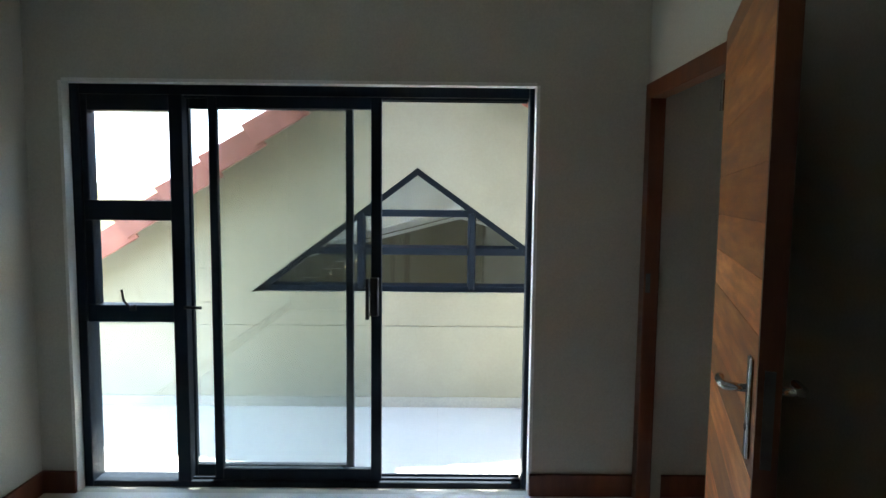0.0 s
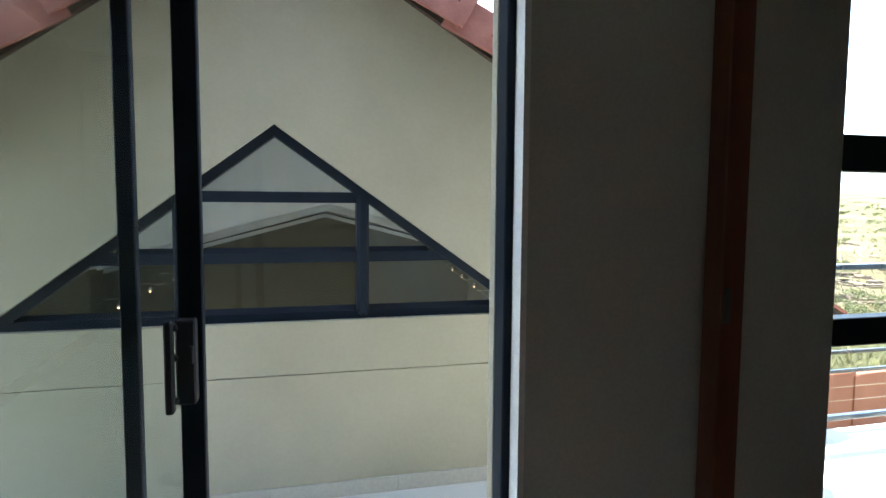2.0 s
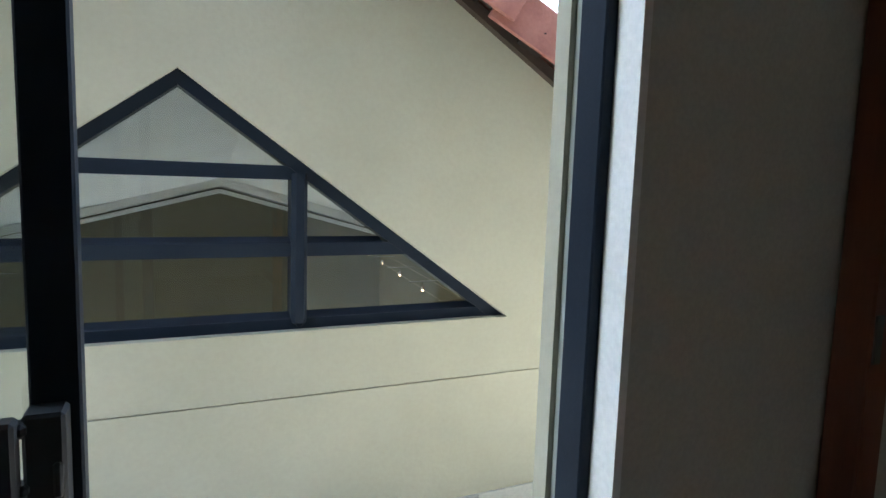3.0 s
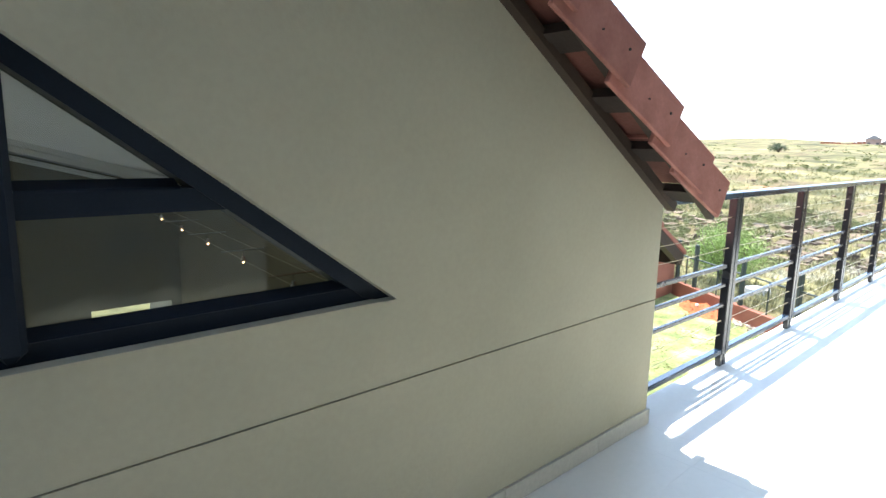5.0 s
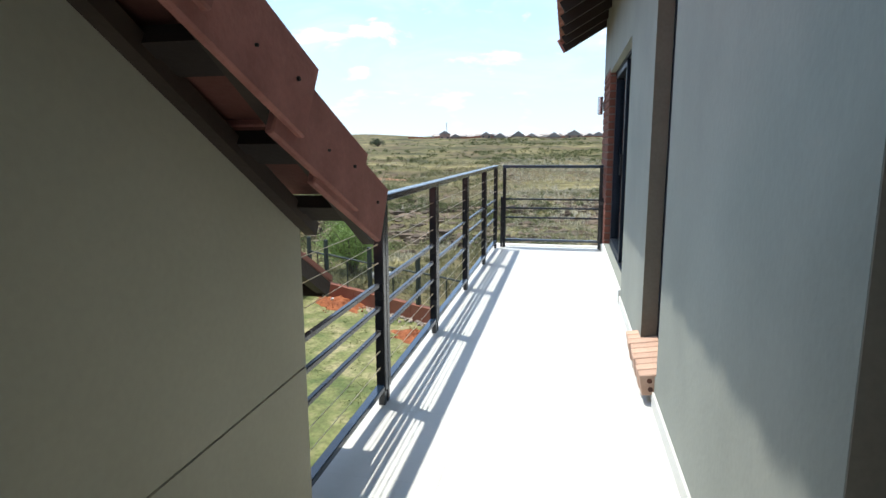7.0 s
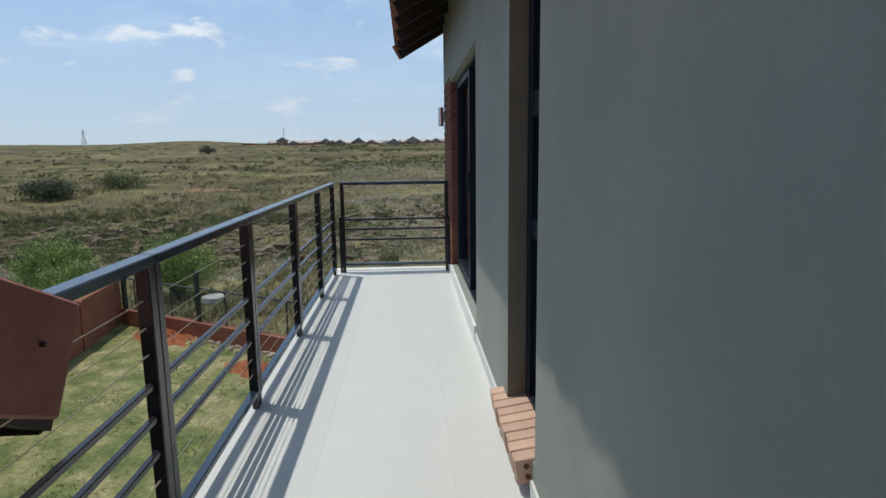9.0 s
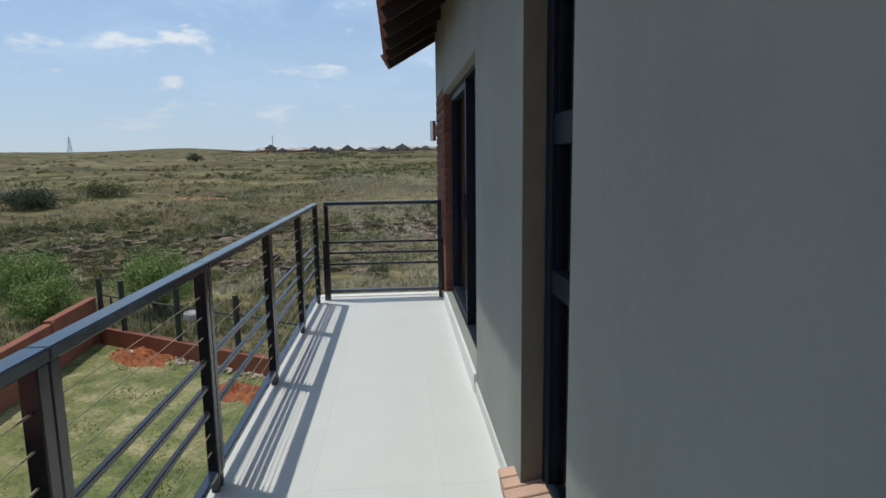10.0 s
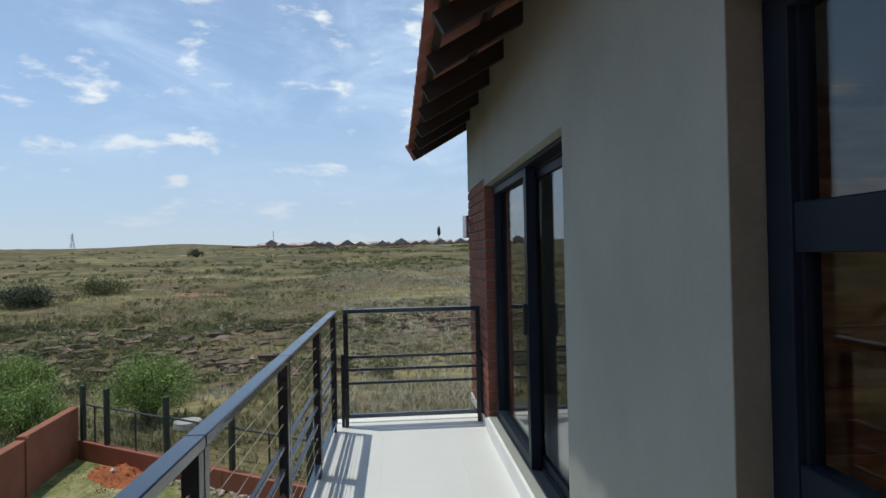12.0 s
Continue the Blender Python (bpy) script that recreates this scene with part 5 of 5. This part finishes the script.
tufts("veld_grass", "dry olive and straw-coloured veld grass tufts", pts, grass_sizes(pts), STRAW, 9, 1.0, 0.045)
tufts("straw_grass", "pale bleached straw grass tufts", pale, grass_sizes(pale), STRAW_PALE, 9, 1.0, 0.045)
vs, fs = [], []
for _ in range(5200):
    d = 27 + 24 * rng.random() if rng.random() < 0.6 else 40 + 120 * rng.random() ** 1.2
    a = rng.uniform(-0.3, 1.1)
    if a < 0.1 and rng.random() < 0.7:
        continue
    x, y = 2 + d * math.cos(a), d * math.sin(a)
    if noise.noise(Vector((x * 0.1, y * 0.16, 2))) + 0.5 * noise.noise(Vector((x * 0.4, y * 0.4, 7))) < 0.02 - (0.10 if d < 50 else 0):
        continue
    r = rng.uniform(0.2, 0.7) * (1 + d / 260)
    crown(vs, fs, x, y, height(x, y) + r * 0.1, r, 120, 0.045 * (1 + d / 80), 0.55)
for _ in range(2400):
    d = 90 + 260 * rng.random()
    a = rng.uniform(-0.16, 0.16) if rng.random() < 0.6 else rng.uniform(-0.3, 1.1)
    x, y = 2 + d * math.cos(a), d * math.sin(a)
    if noise.noise(Vector((x * 0.02, y * 0.03, 6))) < -0.08:
        continue
    r = rng.uniform(0.4, 1.1) * (1 + d / 500)
    crown(vs, fs, x, y, height(x, y) - r * 0.05, r * 1.2, 40, 0.13 * (1 + d / 200), 0.3)
me = bpy.data.meshes.new("veld_scrub")
me.from_pydata(vs, [], fs)
me.materials.append(SCRUB)
tagged(new("veld_scrub", me), "low olive scrub scattered over the veld", "scrub", kind="stuff")
bm = bmesh.new()
for _ in range(800):
    d = 29 + 17 * rng.random()
    if rng.random() < 0.25:
        d = 26 + 60 * rng.random()
    a = rng.uniform(-0.25, 1.05)
    x, y = 2 + d * math.cos(a), d * math.sin(a)
    r = rng.uniform(0.10, 0.42)
    m = Matrix.Translation((x, y, height(x, y))) @ Matrix.Rotation(rng.uniform(0, 6), 4, 'Z') @ Matrix.Diagonal((1.7, 1, 0.42, 1))
    made = bmesh.ops.create_icosphere(bm, subdivisions=1, radius=r, matrix=m)
    for v in made["verts"]:
        v.co += Vector(rng.normal(size=3)) * r * 0.14
# broken ledges that run along the slope
for k in range(26):
    a0, d0 = rng.uniform(-0.12, 1.0), rng.uniform(29, 47)
    for _ in range(int(rng.uniform(12, 46))):
        a = a0 + rng.normal() * 0.07
        d = d0 + rng.normal() * 0.55 + 2.2 * math.sin(a * 6 + k)
        x, y = 2 + d * math.cos(a), d * math.sin(a)
        l, w, t = rng.uniform(0.10, 0.5), rng.uniform(0.10, 0.3), rng.uniform(0.04, 0.15)
        m = Matrix.Translation((x, y, height(x, y) + t * rng.uniform(0.2, 1.1))) @ Matrix.Rotation(a + math.pi / 2 + rng.normal() * 0.35, 4, 'Z') @ Matrix.Rotation(rng.normal() * 0.12, 4, 'Y') @ Matrix.Rotation(rng.normal() * 0.15, 4, 'X')
        for v in box(bm, -l, l, -w, w, -t, t):
            v.co = m @ Vector((v.co.x * rng.uniform(0.6, 1.15), v.co.y * rng.uniform(0.6, 1.15), v.co.z * rng.uniform(0.6, 1.3)))
solid("veld_rocks", bm, ROCK, "brown weathered rocks of a low outcrop", "rocks", "stuff")


# ---- far houses, pylon and mast ----
def far_house(label, x, y, w, l, h, roof, turn):
    z = height(x, y) - 2.4
    hs = empty("house", label, "house", (x, y, z), "houses on the horizon")
    bm = bmesh.new()
    box(bm, -w / 2, w / 2, -l / 2, l / 2, 0, h + 1)
    part("wall", bm, FAR_WALL, hs)
    bm = bmesh.new()
    prism_y(bm, [(-w / 2 - 0.5, h + 1), (w / 2 + 0.5, h + 1), (0, h + 1 + roof)], -l / 2 - 0.4, l / 2 + 0.4)
    part("roof", bm, FAR_ROOF, hs)
    for q in (-0.28, 0.28):
        for sx in (-1, 1):
            bm = bmesh.new()
            box(bm, q * w - 0.7, q * w + 0.7, sx * (l / 2) - 0.06, sx * (l / 2) + 0.06, 1.9, 3.2)
            part("window", bm, FAR_DARK, hs)
    hs.rotation_euler = (0, 0, turn)
    return hs


for az, d, w, rise in ((7.8, 470, 8, 3.4), (7.1, 480, 7, 3.0), (6.4, 450, 9.5, 4.2), (4.7, 450, 10, 4.6), (3.4, 520, 9, 3.4), (1.4, 440, 9.5, 4.6), (0.3, 520, 8, 3.4), (-0.4, 440, 11, 4.9),
                      (-1.9, 540, 10, 3.6), (-2.7, 500, 9, 4.0), (-4.1, 440, 10, 4.6), (-5.2, 520, 9, 3.6), (-6.1, 470, 10, 4.2), (-7.2, 500, 10, 4.0)):
    a = radians(az)
    far_house("distant low house with a steep grey gable", 2 + d * math.cos(a), d * math.sin(a), w, rng.uniform(9, 13), 2.6, rise * 0.8, math.pi / 2 + a + rng.uniform(-0.2, 0.2))
for k, (da_, dd) in enumerate(((11.7, 430), (10.7, 440))):
    far_house("distant double-storey house on the ridge", 2 + dd * math.cos(radians(da_)), dd * math.sin(radians(da_)), 7.5, 8, (4.2, 3.0)[k], 2.4, math.pi / 2 + 0.2)
# walls of the estate and the pale town behind it
for k, (az0, az1, d) in enumerate(((6.8, 15.2, 470), (-9.0, 6.0, 485))):
    bm = bmesh.new()
    n = 24
    for i in range(n):
        p, q = (radians(az0 + (az1 - az0) * (i + o) / n) for o in (0.0, 0.94))
        a, b = (2 + d * math.cos(p), d * math.sin(p)), (2 + d * math.cos(q), d * math.sin(q))
        z = min(height(*a), height(*b))
        bar(bm, (*a, z + 0.4), (*b, z + 0.4), 2.2, 0.4)
    solid("boundary_wall", bm, GARDEN_WALL, "long brown boundary wall of a distant estate", "wall", "stuff")
bm = bmesh.new()
for _ in range(420):
    a, d = radians(rng.uniform(-10, 12.5)), rng.uniform(640, 900)
    x, y = 2 + d * math.cos(a), d * math.sin(a)
    z, w, h = height(x, y), rng.uniform(4, 8), rng.uniform(2.4, 4.6)
    m = Matrix.Translation((x, y, z)) @ Matrix.Rotation(a + rng.uniform(-0.4, 0.4), 4, 'Z')
    box(bm, -4, 4, -w, w, -1, h * 0.6, m)
    for q in (-1, 1):
        vs4 = [bm.verts.new(m @ Vector(p)) for p in ((-4.4 * q, -w - 0.3, h * 0.6), (-4.4 * q, w + 0.3, h * 0.6), (0, w * 0.7, h), (0, -w * 0.7, h))]
        bm.faces.new(vs4)
solid("distant_town", bm, FAR_TOWN, "pale roofs of a distant town along the horizon", "houses", "stuff")
d, a = 1500, radians(27.5)
px, py = 2 + d * math.cos(a), d * math.sin(a)
pz = height(px, py)
pyl = empty("power_pylon", "distant steel lattice power pylon", "pylon", (px, py, pz))
bm = bmesh.new()
for sx in (-1, 1):
    for sy in (-1, 1):
        bar(bm, (sx * 5, sy * 5, 0), (sx * 1.2, sy * 1.2, 30), 0.8, 0.8)
        bar(bm, (sx * 1.2, sy * 1.2, 30), (0, 0, 44), 0.6, 0.6)
        bar(bm, (sx * 5, sy * 5, 0), (-sx * 2.9, sy * 2.9, 16), 0.5, 0.5)
part("lattice", bm, PYLON_STEEL, pyl)
bm = bmesh.new()
for z, w in ((30, 9), (37, 7)):
    bar(bm, (0, -w, z), (0, w, z), 0.6, 0.6)
part("cross_arm", bm, PYLON_STEEL, pyl)
pyl.scale = (0.8, 0.8, 0.8)
d, a = 620, radians(-4.1)
px, py = 2 + d * math.cos(a), d * math.sin(a)
mast = empty("phone_mast", "distant phone mast disguised as a cypress", "mast", (px, py, height(px, py)))
bm = bmesh.new()
rod(bm, [(0, 0, -1), (0, 0, 14)], [0.5, 0.4], 8)
part("pole", bm, PYLON_STEEL, mast)
bm = bmesh.new()
rod(bm, [(0, 0, 9), (0, 0, 12), (0, 0, 17), (0, 0, 20)], [0.5, 1.9, 1.7, 0.3], 9)
part("crown", bm, FENCE_GREEN, mast)
d, a = 520, radians(11.5)
px, py = 2 + d * math.cos(a), d * math.sin(a)
bm = bmesh.new()
rod(bm, [(px, py, height(px, py)), (px, py, height(px, py) + 14)], 0.25, 6)
solid("radio_mast", bm, PYLON_STEEL, "thin distant radio mast beside a house", "mast")

# ---- tiles of the balcony and rooms ----
def tile_mesh(w, d):
    bm = bmesh.new()
    box(bm, 0, w, 0, d, -0.0016, 0)
    bevel(bm, 0.0002)
    return finish("tile", bm, TILE)


cache = {}


def lay(parent, x0, x1, y0, y1, z, ox, oy, step=0.6, gap=0.0005):
    x = x0 + ox - step
    while x < x1:
        y = y0 + oy - step
        while y < y1:
            a, b, c, d = max(x, x0), min(x + step, x1), max(y, y0), min(y + step, y1)
            if b - a > 0.01 and d - c > 0.01:
                key = (round(b - a - gap, 4), round(d - c - gap, 4))
                if key not in cache:
                    cache[key] = tile_mesh(*key)
                piece("tile", cache[key], parent, Matrix.Translation((a + gap / 2, c + gap / 2, z)))
            y += step
        x += step


lay(balcony, -3.9, GX1, YO, GY, 0.0, 0.2, 0.3)
lay(balcony, GX1, 7.985, YO, 1.60, 0.0, 0.4, 0.3)
lay(room_floor, XL, XP, -3.4, YI, FLOOR_IN, 0.3, 0.5)
